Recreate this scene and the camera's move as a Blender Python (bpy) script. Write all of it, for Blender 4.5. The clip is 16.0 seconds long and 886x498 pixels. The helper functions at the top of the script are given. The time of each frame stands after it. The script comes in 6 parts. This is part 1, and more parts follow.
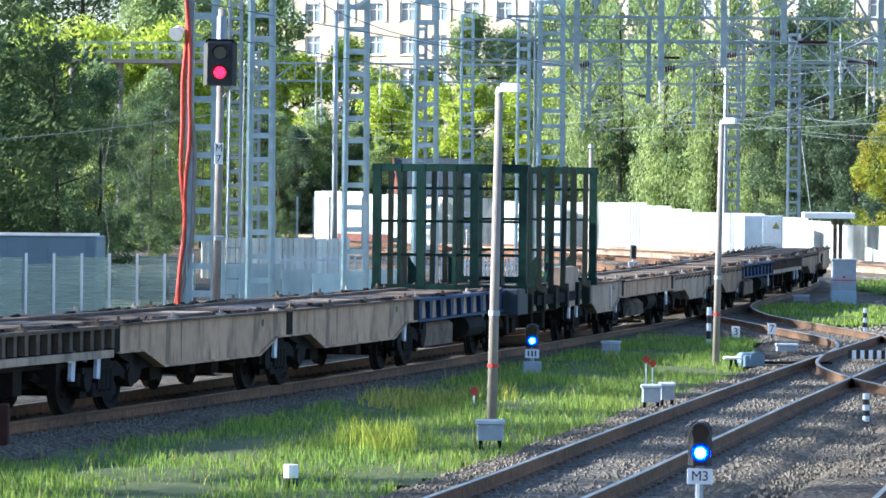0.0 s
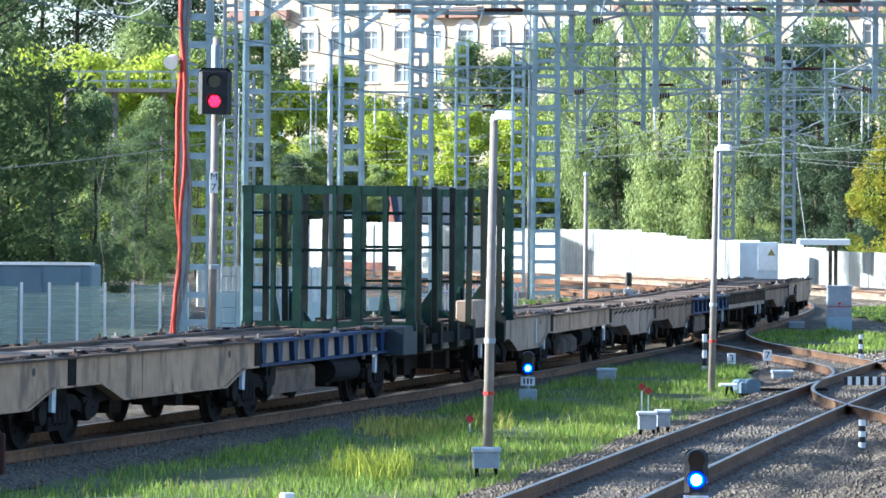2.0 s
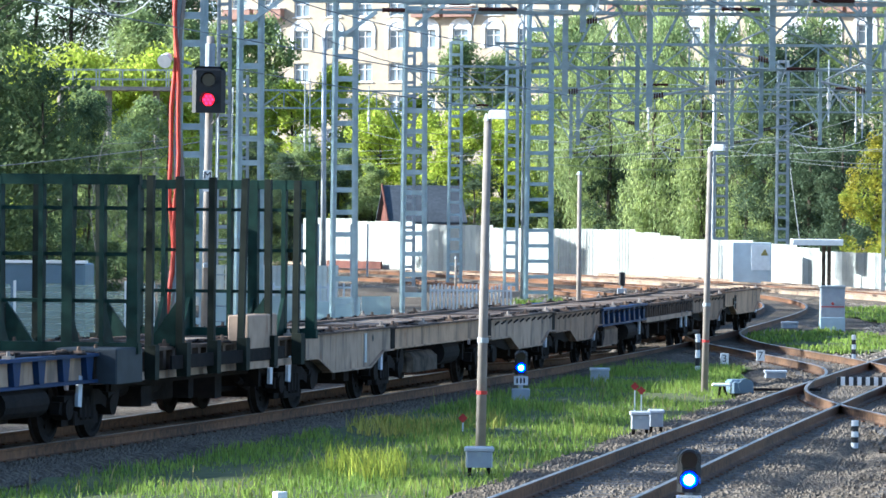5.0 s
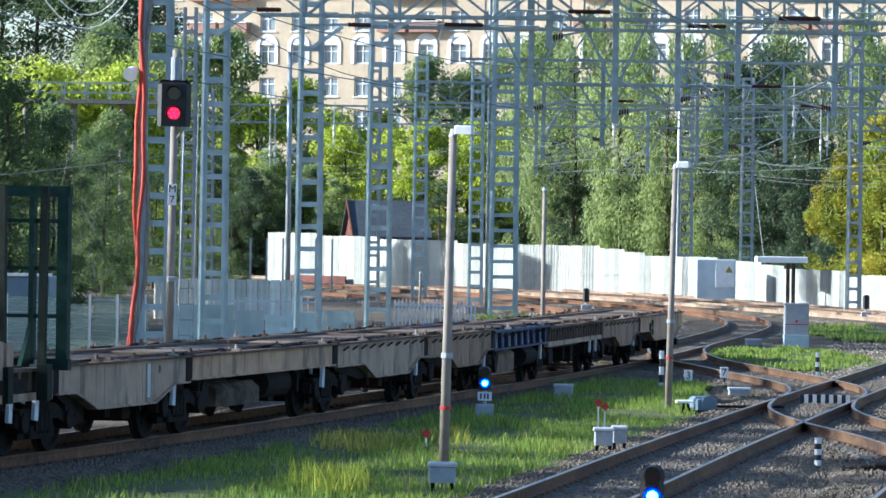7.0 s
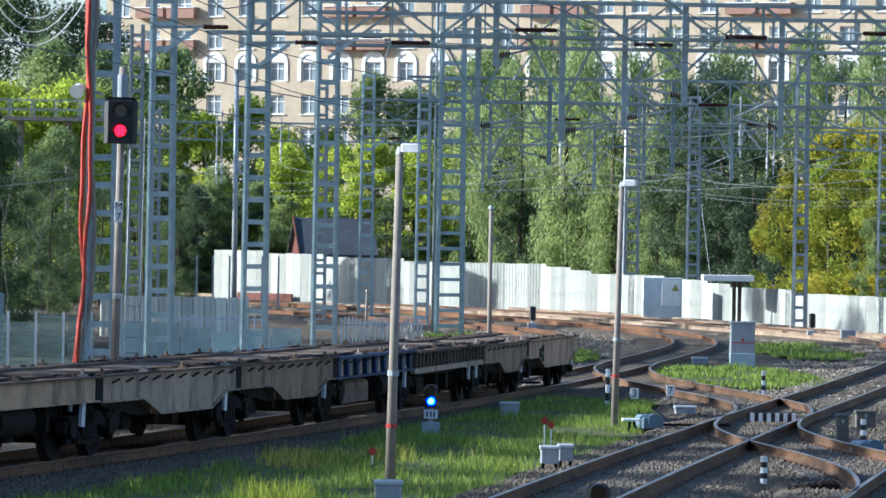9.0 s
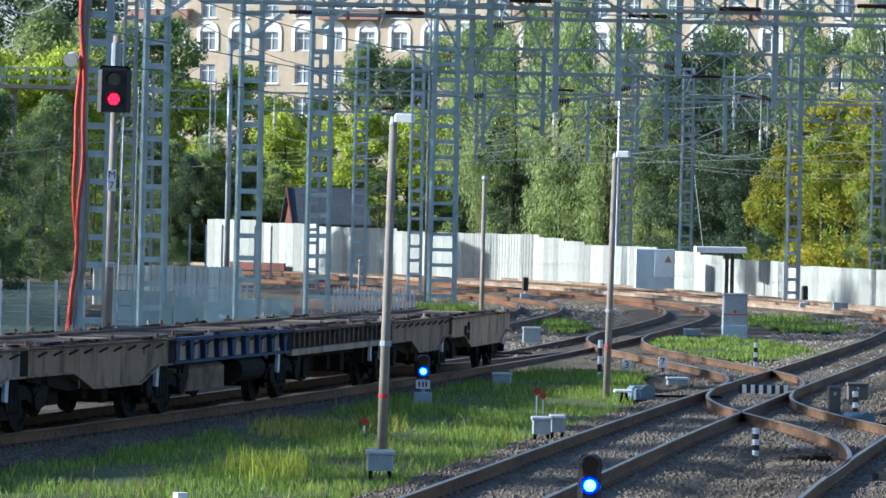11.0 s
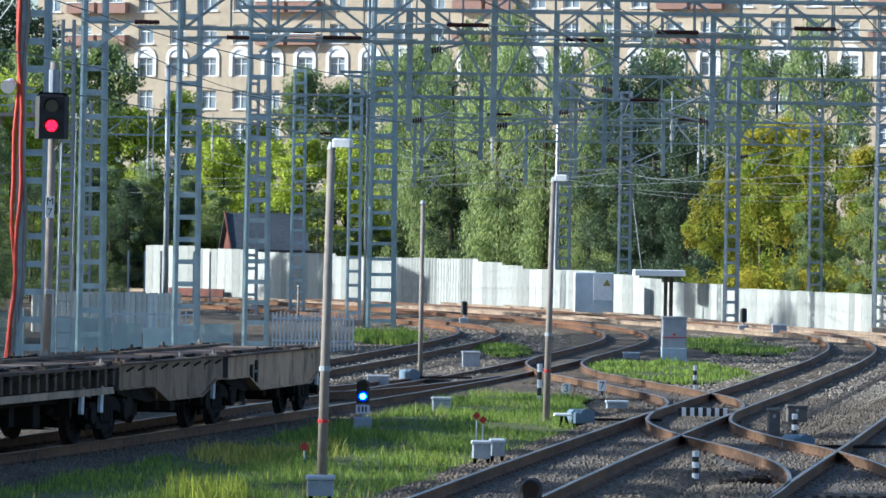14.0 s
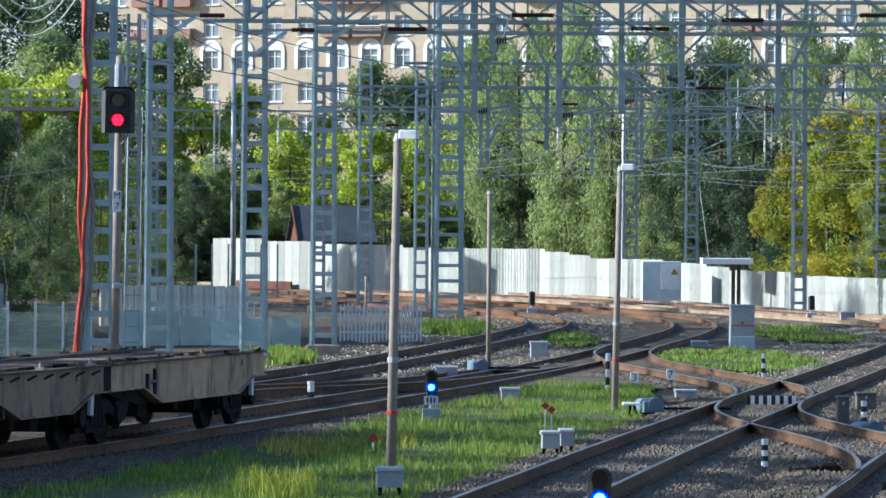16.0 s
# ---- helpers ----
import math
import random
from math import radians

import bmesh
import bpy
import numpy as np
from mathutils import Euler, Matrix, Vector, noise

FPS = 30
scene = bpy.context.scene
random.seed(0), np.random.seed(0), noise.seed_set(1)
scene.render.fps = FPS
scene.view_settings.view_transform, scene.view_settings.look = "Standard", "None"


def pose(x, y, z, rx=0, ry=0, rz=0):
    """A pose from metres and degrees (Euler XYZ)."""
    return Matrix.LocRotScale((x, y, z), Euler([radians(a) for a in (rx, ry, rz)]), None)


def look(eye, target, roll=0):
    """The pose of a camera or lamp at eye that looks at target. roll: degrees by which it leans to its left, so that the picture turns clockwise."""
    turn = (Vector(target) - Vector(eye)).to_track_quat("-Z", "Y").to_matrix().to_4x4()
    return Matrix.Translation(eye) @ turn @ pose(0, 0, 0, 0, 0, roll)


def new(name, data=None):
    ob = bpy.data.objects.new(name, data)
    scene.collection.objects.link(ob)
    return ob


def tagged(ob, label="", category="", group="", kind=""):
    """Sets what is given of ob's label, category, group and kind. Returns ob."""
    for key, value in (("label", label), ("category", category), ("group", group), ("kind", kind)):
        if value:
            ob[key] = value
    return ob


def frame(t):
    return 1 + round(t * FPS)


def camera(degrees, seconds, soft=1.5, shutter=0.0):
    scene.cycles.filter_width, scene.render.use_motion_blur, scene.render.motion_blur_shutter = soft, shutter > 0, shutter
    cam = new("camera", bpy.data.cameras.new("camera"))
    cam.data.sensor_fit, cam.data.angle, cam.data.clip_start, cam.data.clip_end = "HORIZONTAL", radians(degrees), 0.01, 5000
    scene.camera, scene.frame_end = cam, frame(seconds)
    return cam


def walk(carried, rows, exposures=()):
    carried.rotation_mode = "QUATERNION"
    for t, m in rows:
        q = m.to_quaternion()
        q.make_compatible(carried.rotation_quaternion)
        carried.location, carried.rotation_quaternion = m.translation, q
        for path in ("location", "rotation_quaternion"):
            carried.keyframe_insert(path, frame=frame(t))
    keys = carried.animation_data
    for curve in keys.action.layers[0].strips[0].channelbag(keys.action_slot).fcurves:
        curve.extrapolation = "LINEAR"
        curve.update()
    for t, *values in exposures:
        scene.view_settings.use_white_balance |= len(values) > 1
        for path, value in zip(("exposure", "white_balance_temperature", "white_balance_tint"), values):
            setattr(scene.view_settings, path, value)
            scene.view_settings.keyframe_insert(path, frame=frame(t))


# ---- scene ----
# The eye stands on a platform end, 3.2 m above the rails; z = 0 is the top of the rails, y runs away from the eye.
EYE = (0.0, 0.0, 3.2)
cam = camera(10.92, 16.0, soft=1.6)


def view(pan, tilt, lean):
    """Pan to the right, tilt up, lean: degrees."""
    return Matrix.Translation(EYE) @ pose(0, 0, 0, 90 + tilt, 0, -pan) @ pose(0, 0, 0, 0, 0, lean)


PATH = [
    (0, view(-1.2478, -0.7343, 0.5196)),
    (0.5, view(-1.2771, -0.5049, 0.7036)),
    (1, view(-1.1542, -0.4449, 0.5268)),
    (1.5, view(-1.207, -0.3741, 0.4262)),
    (2, view(-1.1921, -0.3896, 0.3199)),
    (2.5, view(-1.1457, -0.3875, 0.3535)),
    (3, view(-1.1662, -0.3972, 0.4011)),
    (3.5, view(-1.1499, -0.3929, 0.5399)),
    (4, view(-1.1244, -0.4066, 0.462)),
    (6.5, view(-0.8945, -0.287, 0.7005)),
    (7, view(-0.675, -0.2058, 0.839)),
    (7.5, view(-0.3892, -0.1441, 0.9313)),
    (8, view(-0.2994, -0.1329, 0.9845)),
    (8.5, view(-0.1273, -0.079, 0.9672)),
    (9, view(-0.0172, 0.0254, 0.9413)),
    (11.3, view(0.0917, -0.358, 1.26)),
    (11.5, view(0.1864, -0.2262, 1.1765)),
    (12, view(0.3884, -0.0794, 0.9223)),
    (12.5, view(0.4874, -0.0727, 0.973)),
    (13, view(0.6627, -0.0932, 1.0273)),
    (13.5, view(0.7988, -0.1186, 0.9949)),
    (14, view(0.8277, -0.0221, 0.901)),
    (14.5, view(0.7856, -0.0724, 0.6486)),
    (15, view(0.5414, -0.1039, 0.1026)),
    (15.5, view(0.2623, -0.1439, 0.2236)),
    (16, view(0, -0.1467, 0.35)),
]
walk(cam, PATH, [(t, e + 0.34, 5090, 9) for t, e in ((0, 1.05), (4, 1.05), (6.5, 0.6), (8, 0.34), (9, 0.25), (12.5, 0.19), (16, 0.11))])

# ---- light ----
world = bpy.data.worlds.new("evening_sky")
scene.world = world
world.use_nodes = True
sky = world.node_tree.nodes.new("ShaderNodeTexSky")
sky.sky_type, sky.sun_disc = "NISHITA", False
SUN_EL, SUN_AZ = radians(23), radians(-91)   # azimuth from +y, clockwise
sky.sun_elevation, sky.sun_rotation = SUN_EL, SUN_AZ
world.node_tree.links.new(sky.outputs["Color"], world.node_tree.nodes["Background"].inputs["Color"])
world.node_tree.nodes["Background"].inputs["Strength"].default_value = 0.125
sun_dir = Vector((math.sin(SUN_AZ) * math.cos(SUN_EL), math.cos(SUN_AZ) * math.cos(SUN_EL), math.sin(SUN_EL)))
sun = new("sun", bpy.data.lights.new("sun", "SUN"))
sun.data.energy, sun.data.angle, sun.data.color = 6.8, radians(0.6), (1.0, 0.90, 0.72)
sun.matrix_world = look(sun_dir * 200, (0, 0, 0))


# ---- materials ----
def mat(name, col, rough=0.8, metal=0.0, var=0.25, scale=6.0, bump=0.2, col2=None, fine=None, island=0.0, objrand=0.0,
        trans=0.0, emit=0.0):
    """A surface with variation at two scales. var: how far its colour strays; col2: the colour it strays to."""
    m = bpy.data.materials.new(name)
    m.use_nodes = True
    nt = m.node_tree
    n, l = nt.nodes, nt.links
    b = n["Principled BSDF"]
    b.inputs["Roughness"].default_value, b.inputs["Metallic"].default_value = rough, metal
    if rough >= 0.6:
        b.inputs["Specular IOR Level"].default_value = 0.12
    tc = n.new("ShaderNodeTexCoord")
    big, small = n.new("ShaderNodeTexNoise"), n.new("ShaderNodeTexNoise")
    big.inputs["Scale"].default_value, big.inputs["Detail"].default_value = scale * 0.12, 5
    small.inputs["Scale"].default_value, small.inputs["Detail"].default_value = fine or scale, 6
    for q in (big, small):
        l.new(tc.outputs["Object"], q.inputs["Vector"])
    add = n.new("ShaderNodeMath")
    add.operation = "ADD"
    l.new(big.outputs["Fac"], add.inputs[0])
    l.new(small.outputs["Fac"], add.inputs[1])
    ramp = n.new("ShaderNodeMapRange")
    ramp.inputs["From Min"].default_value, ramp.inputs["From Max"].default_value = 0.72, 1.28
    l.new(add.outputs[0], ramp.inputs["Value"])
    mix = n.new("ShaderNodeMix")
    mix.data_type = "RGBA"
    c2 = col2 or tuple(c * (1 - var) for c in col)
    mix.inputs["A"].default_value, mix.inputs["B"].default_value = (*col, 1), (*c2, 1)
    l.new(ramp.outputs["Result"], mix.inputs["Factor"])
    out = mix.outputs["Result"]
    if island or objrand:
        hsv = n.new("ShaderNodeHueSaturation")
        src = n.new("ShaderNodeNewGeometry").outputs["Random Per Island"] if island else n.new("ShaderNodeObjectInfo").outputs["Random"]
        mr = n.new("ShaderNodeMapRange")
        k = island or objrand
        mr.inputs["To Min"].default_value, mr.inputs["To Max"].default_value = 1 - k, 1 + k
        l.new(src, mr.inputs["Value"])
        l.new(mr.outputs["Result"], hsv.inputs["Value"])
        l.new(out, hsv.inputs["Color"])
        out = hsv.outputs["Color"]
    l.new(out, b.inputs["Base Color"])
    if bump:
        bp = n.new("ShaderNodeBump")
        bp.inputs["Strength"].default_value, bp.inputs["Distance"].default_value = bump, 0.03
        l.new(small.outputs["Fac"], bp.inputs["Height"])
        l.new(bp.outputs["Normal"], b.inputs["Normal"])
    if emit:
        b.inputs["Emission Color"].default_value, b.inputs["Emission Strength"].default_value = (*col, 1), emit
    if trans:
        t = n.new("ShaderNodeBsdfTranslucent")
        l.new(out, t.inputs["Color"])
        ms = n.new("ShaderNodeMixShader")
        ms.inputs[0].default_value = trans
        l.new(b.outputs[0], ms.inputs[1])
        l.new(t.outputs[0], ms.inputs[2])
        l.new(ms.outputs[0], n["Material Output"].inputs["Surface"])
    return m


def gravel(name, dark, light, scale):
    """Crushed stone: every stone has its own tone, with stains over many of them."""
    m = bpy.data.materials.new(name)
    m.use_nodes = True
    n, l = m.node_tree.nodes, m.node_tree.links
    b = n["Principled BSDF"]
    b.inputs["Roughness"].default_value, b.inputs["Specular IOR Level"].default_value = 0.95, 0.15
    tc = n.new("ShaderNodeTexCoord")
    vo, no = n.new("ShaderNodeTexVoronoi"), n.new("ShaderNodeTexNoise")
    vo.inputs["Scale"].default_value = scale
    no.inputs["Scale"].default_value, no.inputs["Detail"].default_value = 0.35, 6
    for q in (vo, no):
        l.new(tc.outputs["Object"], q.inputs["Vector"])
    sep = n.new("ShaderNodeSeparateColor")
    l.new(vo.outputs["Color"], sep.inputs[0])
    mix = n.new("ShaderNodeMix")
    mix.data_type = "RGBA"
    mix.inputs["A"].default_value, mix.inputs["B"].default_value = (*dark, 1), (*light, 1)
    pw = n.new("ShaderNodeMath")
    pw.operation, pw.inputs[1].default_value = "POWER", 1.6
    l.new(sep.outputs[0], pw.inputs[0])
    l.new(pw.outputs[0], mix.inputs["Factor"])
    stain = n.new("ShaderNodeMix")
    stain.data_type, stain.blend_type = "RGBA", "MULTIPLY"
    stain.inputs["Factor"].default_value = 0.7
    mr = n.new("ShaderNodeMapRange")
    mr.inputs["From Min"].default_value, mr.inputs["From Max"].default_value = 0.3, 0.7
    mr.inputs["To Min"].default_value, mr.inputs["To Max"].default_value = 0.45, 1.25
    l.new(no.outputs["Fac"], mr.inputs["Value"])
    l.new(mix.outputs["Result"], stain.inputs["A"])
    l.new(mr.outputs["Result"], stain.inputs["B"])
    l.new(stain.outputs["Result"], b.inputs["Base Color"])
    bp = n.new("ShaderNodeBump")
    bp.inputs["Strength"].default_value, bp.inputs["Distance"].default_value, bp.invert = 1.0, 0.06, True
    l.new(vo.outputs["Distance"], bp.inputs["Height"])
    l.new(bp.outputs["Normal"], b.inputs["Normal"])
    return m


M_GRAVEL = gravel("gravel", (0.085, 0.067, 0.048), (0.24, 0.194, 0.14), 15)
M_STONEP = mat("sunlit_ballast_stone", (0.29, 0.25, 0.20), 0.9, scale=5, island=0.5, bump=0.3)
M_STONE = mat("ballast_stone", (0.16, 0.134, 0.104), 0.9, scale=5, island=0.32, bump=0.3)
M_SOIL = mat("verge_soil", (0.12, 0.125, 0.055), 0.95, scale=4, col2=(0.055, 0.075, 0.03), bump=0.6)
M_GRASS = mat("grass", (0.135, 0.225, 0.042), 0.6, scale=5.0, island=0.45, col2=(0.28, 0.34, 0.06), bump=0, trans=0.5)
# Sunlit patches of the verge are put into these two brighter blade colours.
M_WEED = mat("sunlit_yellow_weeds", (0.62, 0.60, 0.08), 0.6, scale=2.0, island=0.4, col2=(0.34, 0.42, 0.05), bump=0, trans=0.5)
M_STRAWY = mat("sunlit_yellow_tufts", (0.50, 0.40, 0.09), 0.6, scale=3.0, island=0.4, col2=(0.30, 0.32, 0.06), bump=0, trans=0.45)
M_STRAW = mat("dry_grass", (0.40, 0.34, 0.12), 0.7, scale=2.0, island=0.35, bump=0, trans=0.35)
# Rust, with shade on the rails' sides put into the dark second tone.
M_RAIL = mat("rusty_rail", (0.21, 0.105, 0.052), 0.7, metal=0.0, scale=2.2, fine=9, col2=(0.045, 0.027, 0.018), bump=0.2)
M_RAILTOP = mat("worn_rail_head", (0.42, 0.34, 0.27), 0.36, metal=0.85, scale=3, var=0.45, bump=0.05)
# Crossover rust, again with shade put into its dark tone.
M_RUSTRAIL = mat("shaded_rust_rail", (0.175, 0.104, 0.06), 0.65, scale=3, fine=9, col2=(0.03, 0.02, 0.015), bump=0.2)
# Far rails: the same rust, paler because their sunlit look is painted in.
M_FARRAIL = mat("sunlit_rust_rail", (0.40, 0.30, 0.205), 0.6, scale=3, col2=(0.15, 0.11, 0.078), bump=0.2)
M_SLEEPER = mat("concrete_sleeper", (0.14, 0.13, 0.12), 0.9, scale=8, objrand=0.25, bump=0.4)
M_STEEL = mat("galvanised_steel", (0.40, 0.43, 0.44), 0.55, metal=0.25, scale=5, var=0.3, bump=0.05)
M_STEEL2 = mat("grey_blue_paint", (0.49, 0.575, 0.58), 0.55, metal=0.1, scale=5, var=0.35, bump=0.05)
M_WIRE = mat("wire", (0.22, 0.235, 0.235), 0.6, metal=0.3, scale=3, var=0.2, bump=0)
M_CONC = mat("concrete_pole", (0.34, 0.295, 0.25), 0.85, scale=5, var=0.35, bump=0.2)
M_REDCABLE = mat("red_cable", (0.55, 0.05, 0.02), 0.5, scale=3, var=0.3, bump=0)
M_RED = mat("red_paint", (0.5, 0.03, 0.02), 0.5, scale=6, var=0.4, bump=0)
M_WHITE = mat("white_paint", (0.78, 0.78, 0.76), 0.55, scale=5, var=0.2, bump=0.05)
M_BLACK = mat("black_paint", (0.007, 0.007, 0.008), 0.5, scale=5, var=0.3, bump=0.05)
# Shaded fronts and lit lids of the boxes are put into these two greys.
M_BOX = mat("grey_box_paint", (0.34, 0.37, 0.40), 0.55, scale=6, var=0.25, bump=0.05)
M_LID = mat("pale_box_lid", (0.48, 0.50, 0.52), 0.5, scale=6, var=0.25, bump=0.05)
# Grimy iron; the deep shade under the wagons is put into its near-black.
M_DIRTSHADE = mat("grimy_shaded_iron", (0.010, 0.009, 0.009), 0.9, metal=0.0, scale=7, col2=(0.022, 0.017, 0.014), bump=0.3)
def wagon_paint(name, col, soot, rust):
    """Faded paint with upright runs of soot and rust and grime that gathers in blotches."""
    m = mat(name, col, 0.75, scale=4, col2=tuple(c * 0.72 for c in col), bump=0.1)
    n, l = m.node_tree.nodes, m.node_tree.links
    b = n["Principled BSDF"]
    base = b.inputs["Base Color"].links[0].from_socket
    tc, mp = n.new("ShaderNodeTexCoord"), n.new("ShaderNodeMapping")
    mp.inputs["Scale"].default_value = (1.0, 2.2, 0.7)
    l.new(tc.outputs["Object"], mp.inputs["Vector"])
    for tint, sc, lo, hi in ((soot, 1.3, 0.52, 0.68), (rust, 2.9, 0.58, 0.72)):
        no, mr, mx = n.new("ShaderNodeTexNoise"), n.new("ShaderNodeMapRange"), n.new("ShaderNodeMix")
        no.inputs["Scale"].default_value, no.inputs["Detail"].default_value = sc, 7
        l.new(mp.outputs["Vector"], no.inputs["Vector"])
        mr.inputs["From Min"].default_value, mr.inputs["From Max"].default_value, mr.inputs["To Max"].default_value = lo, hi, 0.72
        l.new(no.outputs["Fac"], mr.inputs["Value"])
        mx.data_type = "RGBA"
        mx.inputs["B"].default_value = (*tint, 1)
        l.new(mr.outputs["Result"], mx.inputs["Factor"])
        l.new(base, mx.inputs["A"])
        base = mx.outputs["Result"]
    l.new(base, b.inputs["Base Color"])
    return m


M_BEIGE = wagon_paint("dusty_beige_paint", (0.54, 0.355, 0.225), (0.12, 0.095, 0.075), (0.24, 0.12, 0.06))
# A darker copy of the beige paint for two of the rear sections.
M_BROWN = wagon_paint("darker_brown_paint", (0.33, 0.22, 0.145), (0.07, 0.055, 0.045), (0.16, 0.085, 0.045))
M_BLUE = mat("dirty_blue_paint", (0.018, 0.042, 0.125), 0.6, scale=5, col2=(0.02, 0.035, 0.07), bump=0.1)
M_GREEN = mat("dark_green_paint", (0.016, 0.045, 0.033), 0.62, scale=5, col2=(0.006, 0.016, 0.013), bump=0.08)
M_DECK = mat("rusty_deck", (0.17, 0.12, 0.085), 0.85, scale=5, col2=(0.07, 0.05, 0.04), bump=0.3)
M_LIGHTGREY = wagon_paint("light_grey_paint", (0.46, 0.335, 0.24), (0.12, 0.10, 0.085), (0.22, 0.12, 0.07))
M_BOARD = mat("weathered_deck_boards", (0.30, 0.25, 0.20), 0.85, scale=6, col2=(0.13, 0.10, 0.08), bump=0.3)
M_GRIMEBOX = mat("grimy_tan_box", (0.17, 0.13, 0.095), 0.8, scale=4, col2=(0.02, 0.018, 0.016), bump=0.2)
M_TANBOX = mat("dusty_tan_paint", (0.27, 0.19, 0.13), 0.8, scale=4, col2=(0.09, 0.065, 0.05), bump=0.2)
# The bluish reflection on the levers is put into this pale colour.
M_LEVER = mat("pale_reflecting_lever", (0.62, 0.66, 0.74), 0.4, scale=8, var=0.4, bump=0.05)
M_STANCHION = mat("brown_green_paint", (0.022, 0.028, 0.02), 0.7, scale=5, col2=(0.010, 0.013, 0.010), bump=0.08)
# Gantry grey lightened: the low contrast of haze is put into the colour.
M_GANTRY = mat("hazy_grey_steel", (0.33, 0.39, 0.385), 0.6, metal=0.1, scale=5, var=0.35, bump=0.05)
M_SLATE = mat("slate_plate", (0.05, 0.06, 0.07), 0.6, scale=5, var=0.3, bump=0.1)
M_FENCE = mat("white_fence_sheet", (0.37, 0.38, 0.34), 0.5, scale=2, var=0.3, objrand=0.3, bump=0.02)
M_CABIN = mat("pale_grey_sheet", (0.58, 0.64, 0.66), 0.5, scale=2, var=0.22, bump=0.02)
def barrier_sheet(name, col, clear):
    """A dusty sheet of clear plastic that lets part of what lies behind it through."""
    m = mat(name, col, 0.35, scale=1.2, var=0.3, objrand=0.15, bump=0.02, trans=0.45)
    n, l = m.node_tree.nodes, m.node_tree.links
    body = n["Material Output"].inputs["Surface"].links[0].from_socket
    see, mx = n.new("ShaderNodeBsdfTransparent"), n.new("ShaderNodeMixShader")
    see.inputs["Color"].default_value = (0.80, 0.93, 0.90, 1)
    mx.inputs[0].default_value = clear
    l.new(body, mx.inputs[1])
    l.new(see.outputs[0], mx.inputs[2])
    l.new(mx.outputs[0], n["Material Output"].inputs["Surface"])
    return m


M_FENCE3 = barrier_sheet("fine_welded_mesh", (0.24, 0.27, 0.255), 0.62)
M_FENCE2 = barrier_sheet("pale_clear_barrier", (0.73, 0.80, 0.76), 0.12)
# Raised so pale to put the sun on these sheets into their colour.
M_CREAM = mat("sunlit_cream_sheets", (0.78, 0.76, 0.65), 0.5, scale=2, var=0.35, objrand=0.35, bump=0.03)
M_SHED = mat("blue_grey_shed", (0.16, 0.22, 0.27), 0.6, scale=3, var=0.2, bump=0.05)
M_BARK = mat("bark", (0.10, 0.08, 0.06), 0.9, scale=6, var=0.5, bump=0.5)
# Lighter and bluer than plain leaf green: distant haze put into the colour.
M_LEAF = mat("green_leaves", (0.23, 0.30, 0.13), 0.6, scale=0.8, island=0.3, col2=(0.38, 0.43, 0.15), bump=0, trans=0.55)
# Shaded trees: the shade is put into these two darker leaf colours.
M_LEAFD = mat("shaded_dark_leaves", (0.10, 0.148, 0.075), 0.6, scale=0.8, island=0.3, col2=(0.185, 0.23, 0.08), bump=0, trans=0.6)
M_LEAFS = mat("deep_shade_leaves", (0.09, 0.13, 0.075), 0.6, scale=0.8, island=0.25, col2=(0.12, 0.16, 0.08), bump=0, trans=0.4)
# Yellow-green leaves with the sun on the crowns put into a brighter colour.
M_LEAFY = mat("sunlit_yellow_green_leaves", (0.52, 0.56, 0.09), 0.6, scale=0.8, island=0.35, col2=(0.38, 0.47, 0.06), bump=0, trans=0.6)
M_LEAFG = mat("turning_leaves", (0.50, 0.41, 0.05), 0.6, scale=0.9, island=0.35, col2=(0.20, 0.32, 0.05), bump=0, trans=0.55)
M_FACADE = mat("pale_brick_wall", (0.52, 0.43, 0.31), 0.85, scale=1.5, var=0.22, bump=0.1)
M_FACADE2 = mat("reddish_brick_wall", (0.36, 0.22, 0.17), 0.85, scale=1.5, var=0.22, bump=0.1)
# The sky's reflection in the panes is put into this pale base.
M_PANE = mat("sky_pale_window_glass", (0.24, 0.30, 0.35), 0.08, scale=1, var=0.4, bump=0)
M_ROOF = mat("dark_slate_roof", (0.085, 0.098, 0.115), 0.8, scale=4, var=0.4, bump=0.2)
M_WALLRED = mat("brown_red_boards", (0.07, 0.03, 0.024), 0.8, scale=5, var=0.4, bump=0.2)
M_HOUSE = mat("weathered_red_boards", (0.15, 0.065, 0.05), 0.8, scale=5, var=0.5, bump=0.2)
M_GLASSINS = mat("porcelain", (0.65, 0.62, 0.58), 0.25, scale=5, var=0.2, bump=0)
M_BLUELAMP = mat("blue_lamp", (0.0, 0.012, 1.0), 0.3, var=0.0, bump=0, emit=7)
M_BLUECORE = mat("blue_lamp_core", (0.13, 0.42, 1.0), 0.3, var=0.0, bump=0, emit=7)
M_REDLAMP = mat("red_lamp", (1.0, 0.008, 0.055), 0.3, var=0.0, bump=0, emit=2.6)
# Faint emission added to the lens disc to stand for the points' glow.
M_REDRING = mat("red_glow_disc", (1.0, 0.006, 0.03), 0.3, var=0.0, bump=0, emit=0.3)
M_LENS = mat("dark_lens", (0.02, 0.025, 0.03), 0.1, var=0.1, bump=0)


